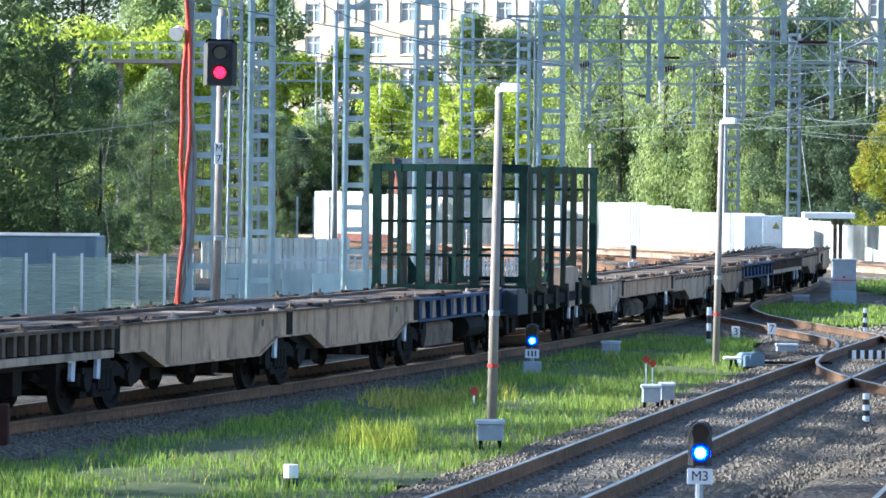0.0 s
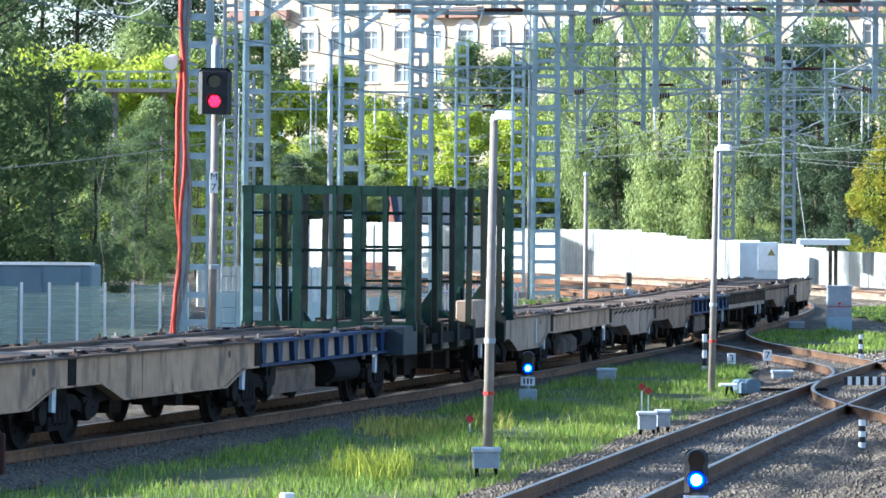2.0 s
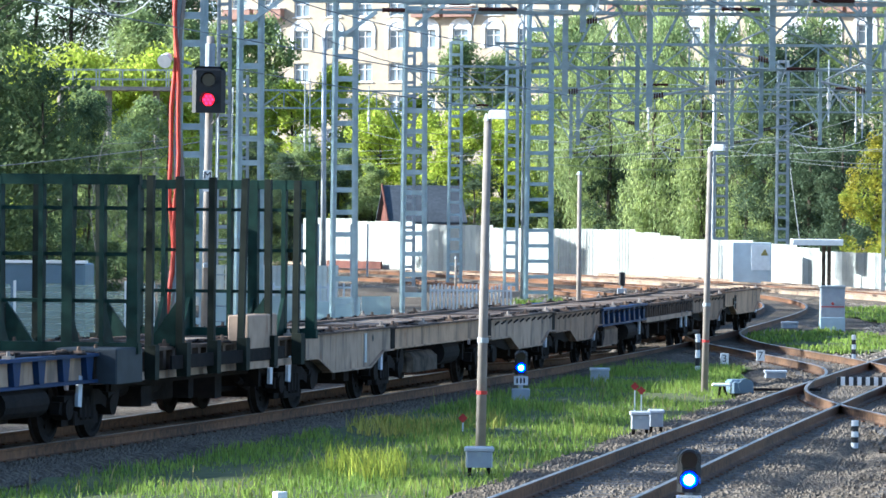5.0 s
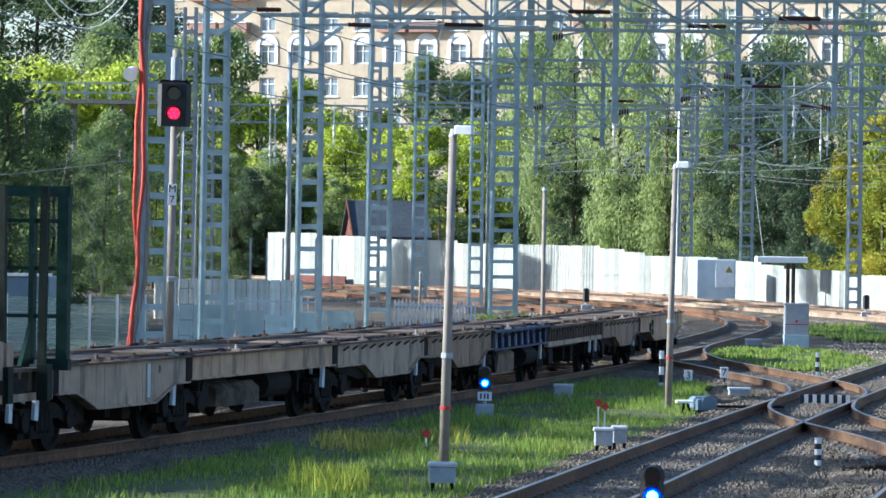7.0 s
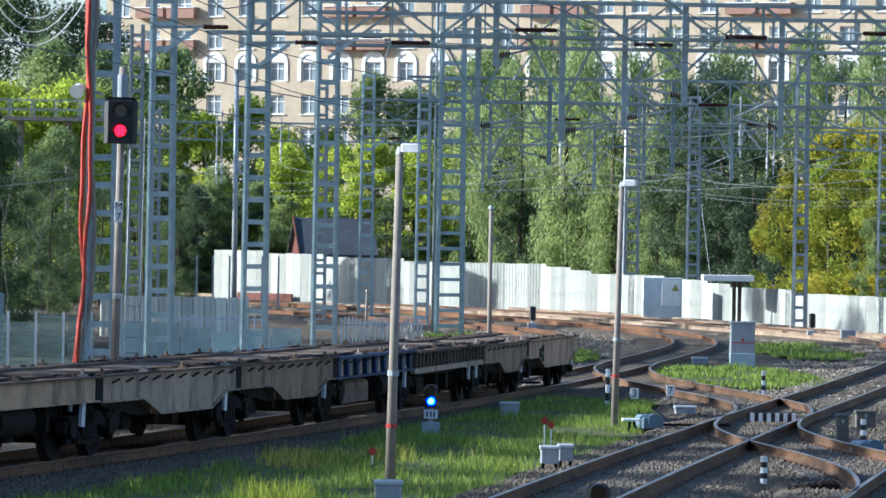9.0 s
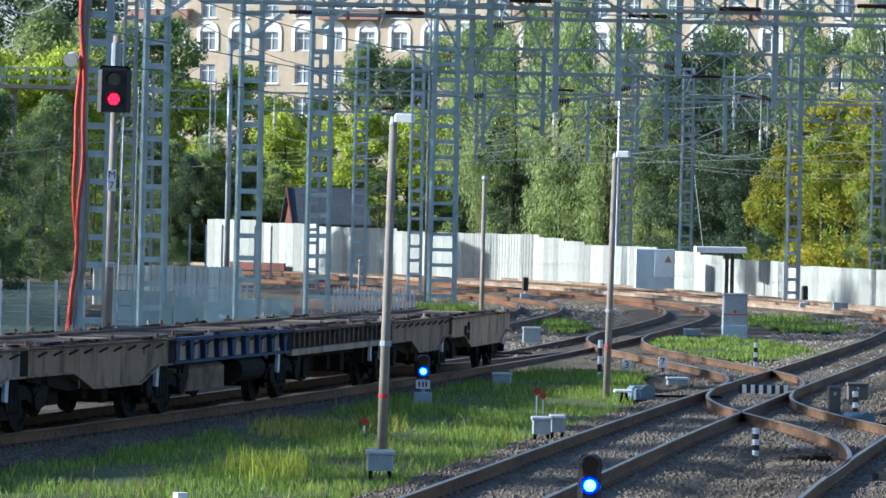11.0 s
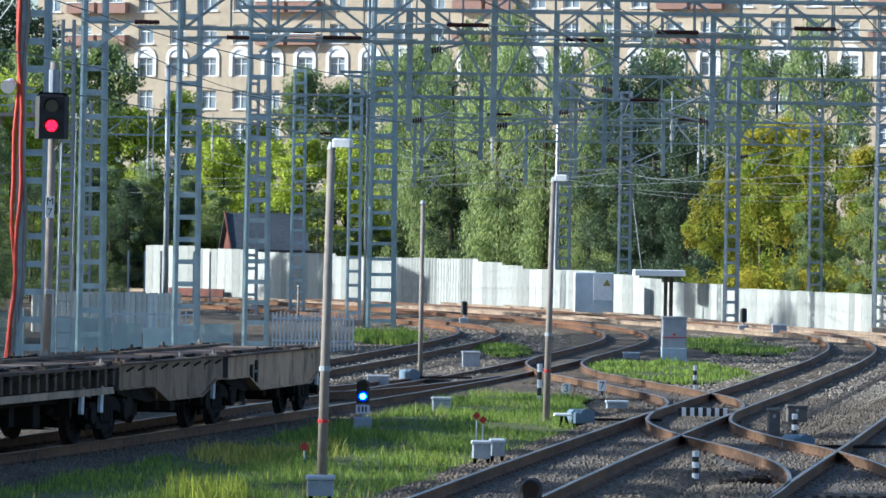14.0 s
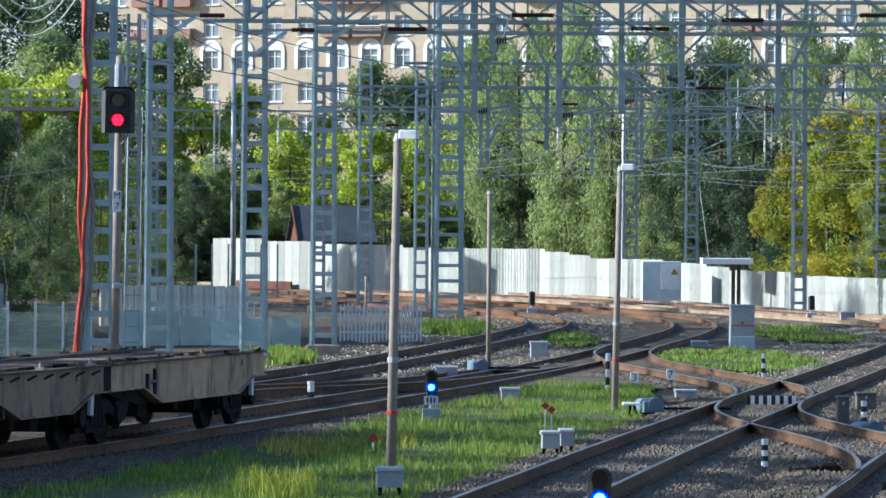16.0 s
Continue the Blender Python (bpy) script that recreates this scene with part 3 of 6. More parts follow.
def wagon_section(kind, L, tail=False, paint=None, label="", hooked=False):
    """One section of a flat wagon; its middle is the origin, +y points to its rear, z = 0 is the rail head."""
    root = thing("flat_wagon", label, "wagon", group="wagons of the goods train")
    top, h = 1.22, L / 2
    paint = paint or M_BEIGE
    cut = 0.8 if L < 6.5 else (1.8 if tail else (2.2 if L < 8.2 else 1.1))
    # deck: centre sill, cross bearers and worn boards with gaps
    c = Geo().cbox((0, 0, 0.98), (0.5, L - 0.1, 0.36))
    c.box((0, -h + 0.2, 1.0), (2.25, 0.3, 0.26)).box((0, h - 0.2, 1.0), (2.25, 0.3, 0.26))
    for i in range(int(L / 0.9)):
        y = -h + 0.5 + i * (L - 1.0) / max(1, int(L / 0.9) - 1)
        c.box((0, y, 1.09), (2.3, 0.12, 0.14))
    part("under_frame", c, M_DIRTSHADE, root)
    part("belly_beam", Geo().prism([(-h + 1.6, 0.85), (h - 1.6, 0.85), (h - 2.3, 0.58), (-h + 2.3, 0.58)], -0.35, 0.35, "x"), M_DIRTSHADE, root)
    rnd = random.Random(int(L * 100))
    y = -h + 0.15
    while y < h - 0.3:
        w = rnd.uniform(0.3, 0.9)
        if rnd.random() < 0.78:
            part("deck_plate", Geo().cbox((rnd.uniform(-0.02, 0.02), y + w / 2, 1.2 + rnd.uniform(-0.012, 0.012)), (2.28, w - 0.05, 0.05), e=0.012), M_DECK if rnd.random() < 0.55 else M_BOARD, root, "worn deck plate")
        y += w
    for x in (-0.75, 0.75):
        part("deck_rail", Geo().beam((x, -h + 0.1, 1.245), (x, h - 0.1, 1.245), 0.16, 0.05), M_DECK, root)
    # side sills
    for side in (-1, 1):
        x = side * 1.20
        g = Geo()
        if kind == "belly":
            g.prism(sill_outline(L, top, 0.38, 0.64, cut), x - 0.04, x + 0.04, "x")
            sill = part("side_sill", g, paint, root, "dusty fish-bellied side sill")
            fl = Geo().box((x, 0, top + 0.015), (0.2, L - 0.08, 0.03))
            part("flange", fl, M_DECK, sill)
            lo = Geo()
            o = sill_outline(L, top, 0.38, 0.64, cut)
            for p, q in zip(o[2:], o[3:]):
                lo.beam((x, p[0], p[1]), (x, q[0], q[1]), 0.18, 0.025)
            part("lower_flange", lo, paint, sill)
            for y in (-h * 0.3, h * 0.27):
                part("seam", Geo().box((x + side * 0.042, y, 0.90), (0.008, 0.03, 0.6)), paint, sill)
            part("port", Geo().tube((x, h - 1.5, 1.08), (x + side * 0.046, h - 1.5, 1.08), 0.06, n=10), M_BLACK, sill, "dark round hole in the sill")
        elif kind == "thin":
            g.box((x, 0, 1.04), (0.07, L - 0.1, 0.34))
            sill = part("side_sill", g, paint, root, "narrow dusty side sill")
            part("flange", Geo().box((x, 0, top + 0.012), (0.2, L - 0.1, 0.03)), M_DECK, sill)
            part("lower_flange", Geo().box((x, 0, 0.87), (0.16, L - 0.1, 0.025)), paint, sill)
            part("side_box", Geo().cbox((side * 0.85, -L * 0.11, 0.55), (0.5, L * 0.26, 0.36), e=0.1), M_GRIMEBOX, sill, "dusty under-floor box")
            part("air_tank", Geo().tube((side * 0.95, L * 0.04, 0.66), (side * 0.95, L * 0.2, 0.66), 0.24, n=16), M_DIRTSHADE, sill, "grimy air tank")
        elif kind == "blue":
            g.box((x - side * 0.06, 0, 1.03), (0.05, L - 0.1, 0.34))
            sill = part("side_sill", g, M_LIGHTGREY, root, "pale grey sill web with faded paint")
            fl = Geo().box((x, 0, top + 0.0), (0.2, L - 0.1, 0.05)).box((x, 0, 0.85), (0.16, L - 0.1, 0.045))
            part("flange", fl, M_BLUE, sill, "dirty blue flanges")
            n = int(L / 0.95)
            for i in range(n + 1):
                y = -h + 0.35 + i * (L - 0.7) / n
                r = Geo().prism([(y - 0.09, 0.86), (y + 0.09, 0.86), (y + 0.16, 1.2), (y - 0.16, 1.2)], x - 0.05, x + 0.05, "x")
                part("rib", r, M_BLUE, sill, "dirty blue rib")
        else:
            g.box((x - side * 0.05, 0, 1.05), (0.05, L - 0.1, 0.32))
            sill = part("side_sill", g, M_DIRTSHADE, root, "blackened side sill")
            part("lower_band", Geo().box((x, 0, 0.84), (0.10, L - 0.2, 0.11)), M_LIGHTGREY, sill, "pale grey lower band")
            part("flange", Geo().box((x, 0, top), (0.2, L - 0.1, 0.05)), M_DECK, sill)
            n = int(L / 0.45)
            for i in range(n + 1):
                y = -h + 0.2 + i * (L - 0.4) / n
                part("rib", Geo().box((x + side * 0.02, y, 1.06), (0.10, 0.13, 0.28)), M_DECK, sill)
        # container pins along the edge
        for y in (-h + 0.3, -h * 0.35, h * 0.2, h - 0.6):
            p = Geo().box((x - side * 0.03, y, top + 0.04), (0.13, 0.15, 0.05)).tube((x - side * 0.03, y, top + 0.06), (x - side * 0.03, y, top + 0.13), 0.035, 0.022, n=8)
            part("container_pin", p, M_CONC if int(L * 10 + y * 10) % 3 == 0 else M_DECK, root)
        # pale brake levers that stand by the wheels
        for d in (BOGIE + 0.55,) + ((BOGIE + 1.6,) if kind == "dark" else ()):
            lever = Geo().beam((side * 1.15, h - d, 0.50), (side * 1.15, h - d + 0.05, 0.93), 0.05, 0.15)
            part("brake_lever", lever, M_LEVER, root, "pale worn brake lever")
        part("brake_lever", Geo().beam((side * 0.9, h - 0.35, 0.72), (side * 0.9, h - 0.32, 0.95), 0.04, 0.09), M_LEVER, root, "pale worn brake lever")
        # lashing rings, hooks and loose iron along the edge of the deck
        for k in range(int(L * 1.2)):
            y = rnd.uniform(-h + 0.2, h - 0.2)
            part("lashing_ring", LASHINGS[k % 4], None, root, at=(side * rnd.uniform(0.86, 1.2), y, top + 0.015), rz=rnd.uniform(-20, 20))
        if hooked:
            for k in range(int(L / 0.75)):
                y = -h + 0.6 + k * 0.75
                part("hook", Geo().tube((x + side * 0.06, y, 1.12), (x + side * 0.07, y + 0.34, 1.17), 0.018, n=5), M_DIRTSHADE, sill, "dark slanting hook")
    # pipes and brake gear under the floor
    u = Geo().tube((0.55, -h * 0.5, 0.66), (0.55, -h * 0.1, 0.66), 0.17, n=12).box((-0.3, h * 0.15, 0.68), (0.5, 0.5, 0.3))
    u.beam((0.9, -h + 1.2, 0.72), (0.9, h - 1.2, 0.70), 0.05).beam((-0.9, -h + 1.2, 0.72), (-0.9, h - 1.2, 0.70), 0.05)
    u.box((0.7, h * 0.3, 0.52), (0.5, 0.35, 0.34)).box((0.8, h * 0.05, 0.55), (0.25, 0.25, 0.3)).box((0.7, -h * 0.35, 0.5), (0.4, 0.5, 0.3))
    u.tube((0.8, h - 2.3, 0.6), (0.8, h - 1.7, 0.45), 0.06, n=6).box((0.6, h - 2.0, 0.62), (1.0, 0.12, 0.3))
    # Added dark box that fills the underside, so it reads as deep shade.
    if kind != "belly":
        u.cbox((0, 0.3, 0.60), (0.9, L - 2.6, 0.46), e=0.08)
    part("brake_gear_and_fill", u, M_DIRTSHADE, root)
    if L < 6.5:
        part("strap", Geo().box((1.252, h * 0.35, 0.92), (0.012, 0.16, 0.5)), M_LID, root, "pale upright strap on the sill")
    if kind == "blue":
        part("tool_box", Geo().cbox((0.8, -h * 0.38, 0.56), (0.6, 3.0, 0.42), e=0.06), M_TANBOX, root, "dusty tan under-floor box")
        part("reservoir", Geo().tube((1.1, h * 0.1, 0.62), (1.1, h * 0.5, 0.62), 0.2, n=14), M_DIRTSHADE, root)
    bogie(root, h - 1.35 if tail else h - BOGIE)
    # the drum that hangs behind the front joint, and the dark bolster between the sills
    for x in (-1.0, 1.0):
        drum = Geo().tube((x - 0.1, -h + 1.3, 0.66), (x + 0.1, -h + 1.3, 0.66), 0.31, n=18).tube((x - 0.13, -h + 1.3, 0.66), (x + 0.13, -h + 1.3, 0.66), 0.18, n=14)
        part("drum", drum, M_DIRTSHADE, root, "grimy iron drum beside the joint")
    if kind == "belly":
        part("bolster_box", Geo().prism([(-h + 0.2, 0.9), (-h + cut + 0.1, 0.9), (-h + cut + 1.05, 0.59), (-h + cut + 0.35, 0.56), (-h + 0.5, 0.76)], -1.13, 1.13, "x"), M_DIRTSHADE, root, "black bolster box between the sills")
    if tail:
        e = Geo().box((0, h - 0.02, 1.02), (2.36, 0.12, 0.38))
        part("end_beam", e, paint, root)
        k = Geo().cbox((0, h + 0.25, 0.98), (0.34, 0.5, 0.30)).box((0.05, h + 0.5, 0.98), (0.42, 0.2, 0.34)).box((0.18, h + 0.62, 0.98), (0.14, 0.2, 0.3))
        part("coupler", k, M_DIRTSHADE, root, "dark iron coupler")
        part("hose", Geo().tube((0.35, h + 0.05, 0.9), (0.4, h + 0.25, 0.55), 0.03, n=6), M_DIRTSHADE, root)
        lv = Geo().tube((1.27, -2.2, 0.72), (1.27, -2.2, 1.12), 0.035, n=6).tube((1.27, -2.6, 0.92), (1.27, -2.2, 0.92), 0.03, n=6)
        lv.box((1.27, -2.6, 0.92), (0.05, 0.1, 0.26))
        part("brake_handle", lv, M_BLACK, root, "black brake handle on the sill")
    else:
        part("joint", Geo().box((0, h, 0.95), (0.6, 0.5, 0.3)), M_DIRTSHADE, root, "dark joint between two sections")
        for x in (-1.07, 1.07):
            part("end_post", Geo().cbox((x, h, 1.05), (0.36, 0.36, 0.42)), M_DIRTSHADE, root, "dark end post")
    return root


def bulkhead_frame(parent, y, braces):
    """A tall ladder-like end frame of green bars."""
    z0, z1 = 1.2, 3.76
    f = part("bulkhead", Geo().box((0, y, z1 - 0.07), (3.16, 0.14, 0.15)), M_GREEN, parent, "dark green steel bulkhead")
    part("bottom_bar", Geo().box((0, y, z0 + 0.08), (3.16, 0.14, 0.16)), M_GREEN, f)
    for x in (-1.48, -1.02, -0.58, 0.1, 0.5, 1.02, 1.48):
        wide = 0.16 if x in (-1.48, -0.58, 0.5, 1.48) else 0.07
        part("post", Geo().box((x, y, (z0 + z1) / 2), (wide, 0.15, z1 - z0)), M_GREEN, f)
    for z in (1.95, 2.62, 3.28):
        part("bar", Geo().box((0, y + 0.03, z), (3.0, 0.05, 0.055)), M_GREEN, f)
    for x in (-1.02, -0.58, 0.5, 1.02):
        part("gusset", Geo().prism([(y, z0), (y + braces * 0.55, z0), (y, z0 + 0.75)], x - 0.03, x + 0.03, "x"), M_GREEN, f)


def timber_section(L):
    root = wagon_section("dark", L, label="flat wagon with tall dark green bulkheads and stanchions, empty")
    h = L / 2
    bulkhead_frame(root, -h + 1.06, 1)
    bulkhead_frame(root, h - 0.35, -1)
    for side in (-1, 1):
        for i in range(6):
            y = -h + 2.05 + i * (L - 3.05) / 5
            lean = (0.05, -0.1, 0.03, 0.22, -0.06, 0.08)[i]
            g = Geo().beam((side * 1.40, y, 0.85), (side * 1.40, y + lean, 3.76), 0.1, 0.11).box((side * 1.45, y, 1.05), (0.16, 0.2, 0.5))
            part("stanchion", g, M_STANCHION, root, "dark brown-green upright with worn edges")
            if i in (1, 4):
                part("gusset", Geo().prism([(side * 1.33, 1.22), (side * 0.85, 1.22), (side * 1.33, 1.9)], y - 0.03, y + 0.03), M_GREEN, root)
    part("stake_box", Geo().cbox((1.28, h * 0.44, 1.22), (0.34, 1.6, 0.84)), M_LIGHTGREY, root, "pale beige box between the stanchions")
    part("side_plate", Geo().box((1.46, h * 0.1, 1.02), (0.03, 6.0, 0.2)), M_DIRTSHADE, root, "blackened side plate")
    part("end_plate", Geo().cbox((1.1, -h + 0.7, 1.05), (0.9, 1.2, 0.5)), M_SLATE, root, "slate grey plate")
    return root


# the train, from front to rear: kind, place of the front end along the line at the start, length
TRAIN = [
    ("dark", 10.1, 9, M_BEIGE, "dusty flat wagon with a blackened ribbed sill"),
    ("belly", 19.1, 8.9, M_BEIGE, "dusty beige flat wagon section with rusty deck"),
    ("dark", 28, 9.1, M_BEIGE, "dusty flat wagon with a blackened ribbed sill"),
    ("belly", 37.1, 8.8, M_BEIGE, "dusty beige fish-bellied flat wagon with rusty deck"),
    ("belly", 45.9, 8.9, M_BEIGE, "dusty beige fish-bellied flat wagon with rusty deck"),
    ("blue", 54.8, 8.5, M_BLUE, "dirty blue flat wagon with ribbed pale sill"),
    ("timber", 63.1, 10.8, M_GREEN, ""),
    ("belly", 73.9, 6.4, M_LIGHTGREY, "pale grey short flat wagon section with rusty deck"),
    ("thin", 80.3, 9.2, M_BEIGE, "dusty flat wagon section with a narrow sill"),
    ("belly", 89.5, 8, M_LIGHTGREY, "pale grey fish-bellied flat wagon with rusty deck"),
    ("belly", 97.5, 7.5, M_BROWN, "dark brown fish-bellied flat wagon with rusty deck"),
    ("blue", 105, 8, M_BLUE, "dirty blue flat wagon with ribbed pale sill"),
    ("dark", 113, 9.4, M_BEIGE, "grimy flat wagon with ribbed sill and pale lower band"),
    ("belly", 122.4, 7.4, M_BROWN, "dark brown ribbed flat wagon section with rusty deck"),
    ("tail", 129.8, 9.4, M_BEIGE, "dusty beige rear flat wagon section with coupler"),
]
WAGONS = []
for kind, u, L, paint, label in TRAIN:
    if kind == "timber":
        w = timber_section(L)
    else:
        w = wagon_section("belly" if kind == "tail" else kind, L, tail=kind == "tail", paint=paint, label=label, hooked=85 < u < 125)
    WAGONS.append((w, u, L))


def run(t):
    """How far the train has gone at t."""
    return 5.2 * t + 0.02 * t * t


S_SHIFT = MAIN.s_of(30.0)


def motions():
    for w, u, L in WAGONS:
        rows = []
        for k in range(33):
            t = k * 0.5
            a, b = MAIN.at(u - run(t) + S_SHIFT), MAIN.at(u + L - run(t) + S_SHIFT)
            d = b - a
            m = (a + b) / 2
            rows.append((t, pose(m.x, m.y, m.z, 0, 0, -math.degrees(math.atan2(d.x, d.y)))))
        walk(w, rows)
    for w, d in TURNING:
        walk(w, [(k * 0.1, pose(0, d, R_WHEEL, math.degrees(run(k * 0.1) / R_WHEEL), 0, 0)) for k in range(161)])


# ---- masts, towers and gantries ----
def lattice_tower(x, y, w, h, step=0.6, leg=0.11, rz=0.0, material=None, label="galvanised lattice mast of angle legs and batten plates", block=0.35):
    """Four legs tied by batten plates."""
    material = material or M_STEEL2
    root = thing("lattice_mast", label, "mast", (x, y, -0.25), rz, group="lattice masts of the yard")
    tip = w * 0.84
    for sx in (-1, 1):
        for sy in (-1, 1):
            p, q = Vector((sx * w / 2, sy * w / 2, 0.2)), Vector((sx * tip / 2, sy * tip / 2, h))
            g = Geo().beam(p, q, leg, 0.02, (0, 1, 0)).beam(p, q, 0.02, leg, (0, 1, 0))
            part("leg", g, material, root)
    k = 0.55
    while k < h:
        ww = w + (tip - w) * k / h
        for sy in (-1, 1):
            part("batten", Geo().box((0, sy * ww / 2, k), (ww, 0.014, 0.13)), material, root)
            part("batten", Geo().box((sy * ww / 2, 0, k), (0.014, ww, 0.13)), material, root)
        k += step
    part("footing", Geo().cbox((0, 0, 0.1), (w + 0.3, w + 0.3, block)), M_CONC, root, "grey concrete footing")
    return root


def gantry(y, x0, x1, z, posts, depth=0.95, width=0.55, bay=1.25, material=None):
    """A rigid truss across the tracks, with posts that hang from it."""
    material = material or M_GANTRY
    root = thing("gantry", "grey steel truss gantry carrying overhead wires across the tracks", "gantry", (0, y, 0), group="gantries over the tracks")
    for dy in (-width / 2, width / 2):
        for dz in (0, depth):
            part("chord", Geo().beam((x0, dy, z + dz), (x1, dy, z + dz), 0.085), material, root)
        n = int((x1 - x0) / bay)
        for i in range(n):
            a, b = x0 + i * bay, x0 + (i + 1) * bay
            p, q = ((a, z), (b, z + depth)) if i % 2 else ((a, z + depth), (b, z))
            part("brace", Geo().beam((p[0], dy, p[1]), (q[0], dy, q[1]), 0.045).beam((b, dy, z), (b, dy, z + depth), 0.04), material, root)
    tie = Geo()
    for i in range(int((x1 - x0) / bay) + 1):
        a = x0 + i * bay
        tie.beam((a, -width / 2, z), (a, width / 2, z), 0.05)
        tie.beam((a, -width / 2, z), (a + bay, width / 2, z), 0.04)
    part("cross_tie", tie, material, root)
    for px, bottom, arm in posts:
        p = part("hanging_post", Geo().beam((px, 0, bottom), (px, 0, z + depth), 0.17, 0.15), material, root)
        part("strut", Geo().beam((px, 0, bottom + 0.9), (px + 0.9, 0, z), 0.07), material, p)
        part("strut", Geo().beam((px, 0, bottom + 0.9), (px - 0.9, 0, z), 0.07), material, p)
        if arm:
            d = 1 if arm > 0 else -1
            part("cantilever", Geo().tube((px, 0, bottom + 0.25), (px + arm, 0, bottom + 0.55), 0.035, n=6).tube((px, 0, bottom + 1.2), (px + arm * 0.9, 0, bottom + 0.6), 0.03, n=6).tube((px + arm * 0.9, 0, bottom + 0.5), (px + arm * 0.4, 0, bottom - 0.35), 0.025, n=6), M_STEEL, p)
            ins = Geo()
            for i in range(4):
                ins.tube((px + d * (0.12 + 0.07 * i), 0, bottom + 0.29 + 0.012 * i), (px + d * (0.16 + 0.07 * i), 0, bottom + 0.29 + 0.012 * i), 0.08, n=8)
            part("insulator", ins, M_WALLRED, p, "brown ribbed insulator")
    return root


def wire(name, pts, r=0.012, sag=0.0, label="thin grey overhead wire above the tracks", sides=4, category="wire"):
    line = [Vector(pts[0])]
    for p, q in zip(pts, pts[1:]):
        p, q = Vector(p), Vector(q)
        n = 8 if sag else 1
        for i in range(1, n + 1):
            u = i / n
            line.append(p.lerp(q, u) - Vector((0, 0, sag * 4 * u * (1 - u))))
    return solo(name, Geo().pipe(line, r, sides), M_WIRE, label, category)


def lamp_post(x, y, h, r, lean, label):
    root = thing("pole", label, "pole", (x, y, -0.25))
    root.matrix_basis = pose(x, y, -0.25, 0, lean, 0)
    part("shaft", Geo().tube((0, 0, 0), (0, 0, h), r, r * 0.72, n=10), M_CONC, root, smooth=True)
    part("band", Geo().tube((0, 0, 1.05), (0, 0, 1.10), r * 1.08, n=10), M_RED, root, "red painted band")
    part("clamp", Geo().tube((0, 0, 1.75), (0, 0, 1.82), r * 1.1, n=10), M_STEEL, root)
    part("cap", Geo().tube((0, 0, h), (0, 0, h + 0.1), r * 0.8, r * 0.5, n=10), M_STEEL, root)
    c = Geo().cbox((0.15, -0.06, h + 0.09), (0.26, 0.14, 0.12), rz=-12).tube((0.0, 0, h - 0.02), (0.06, -0.02, h + 0.05), 0.02, n=6)
    part("camera_housing", c, M_WHITE, root, "small white weatherproof housing")
    return root


def hood(x, y, z, r, depth, n=12):
    """A half-round sheet hood over a lens."""
    g, vs, fs = Geo(), [], []
    for i in range(n + 1):
        t = math.pi * (i / n * 1.2 - 0.1)
        for k, d in ((1.0, 0), (1.0, -depth), (1.08, -depth), (1.08, 0)):
            vs.append((x + r * k * math.cos(t), y + d, z + r * k * math.sin(t)))
    for i in range(n):
        for j in range(4):
            fs.append((i * 4 + j, i * 4 + (j + 1) % 4, i * 4 + 4 + (j + 1) % 4, i * 4 + 4 + j))
    return g.add(vs, fs)


def dwarf_signal(x, y, z0, text, lens_z):
    root = thing("dwarf_signal", "small black shunting signal with a lit blue lens", "signal", (x, y, z0), group="dwarf signals")
    part("post", Geo().tube((0, 0.06, 0), (0, 0.06, lens_z), 0.04, n=8), M_BOX, root)
    part("base_box", Geo().cbox((0, 0.04, 0.1), (0.34, 0.2, 0.26)), M_BOX, root, "pale grey junction box")
    part("leg", Geo().box((-0.12, 0.04, -0.1), (0.05, 0.05, 0.2)).box((0.12, 0.04, -0.1), (0.05, 0.05, 0.2)), M_BOX, root)
    hd = part("head", Geo().cbox((0, 0.0, lens_z + 0.09), (0.24, 0.18, 0.44), e=0.05), M_BLACK, root)
    for zz in (lens_z, lens_z + 0.2):
        part("visor", hood(0, -0.09, zz, 0.105, 0.15), M_BLACK, hd)
    part("lens", Geo().tube((0, -0.088, lens_z), (0, -0.12, lens_z), 0.086, 0.07, n=18), M_BLUELAMP, hd, "lit blue lens")
    part("lamp", Geo().tube((0, -0.121, lens_z), (0, -0.128, lens_z), 0.062, 0.05, n=14), M_BLUECORE, hd, "bright middle of the blue lens")
    part("lens", Geo().tube((0, -0.088, lens_z + 0.2), (0, -0.10, lens_z + 0.2), 0.085, n=18), M_LENS, hd, "dark unlit lens")
    pl = part("number_plate", Geo().cbox((0, -0.06, lens_z - 0.24), (0.26, 0.02, 0.16), e=0.004), M_WHITE, root, "white designation plate")
    if text:
        letters("letters", text, pl, (0, -0.0735, lens_z - 0.24), 0.14)
    else:
        for dx in (-0.07, 0.0, 0.06):
            part("bar", Geo().box((dx, -0.073, lens_z - 0.24), (0.03, 0.004, 0.1)), M_BLACK, pl, "plain dark bar")
    return root


def letters(name, text, parent, at, size, material=None):
    cu = bpy.data.curves.new(name, "FONT")
    cu.body, cu.size, cu.align_x, cu.align_y = text, size, "CENTER", "CENTER"
    cu.extrude = 0.002
    tmp = bpy.data.objects.new("tmp", cu)
    scene.collection.objects.link(tmp)
    me = bpy.data.meshes.new_from_object(tmp.evaluated_get(bpy.context.evaluated_depsgraph_get()))
    bpy.data.objects.remove(tmp)
    me.materials.clear()
    me.materials.append(material or M_BLACK)
    ob = new(name, me)
    ob.parent = parent
    ob.matrix_basis = pose(*at, 90, 0, 0)
    return ob


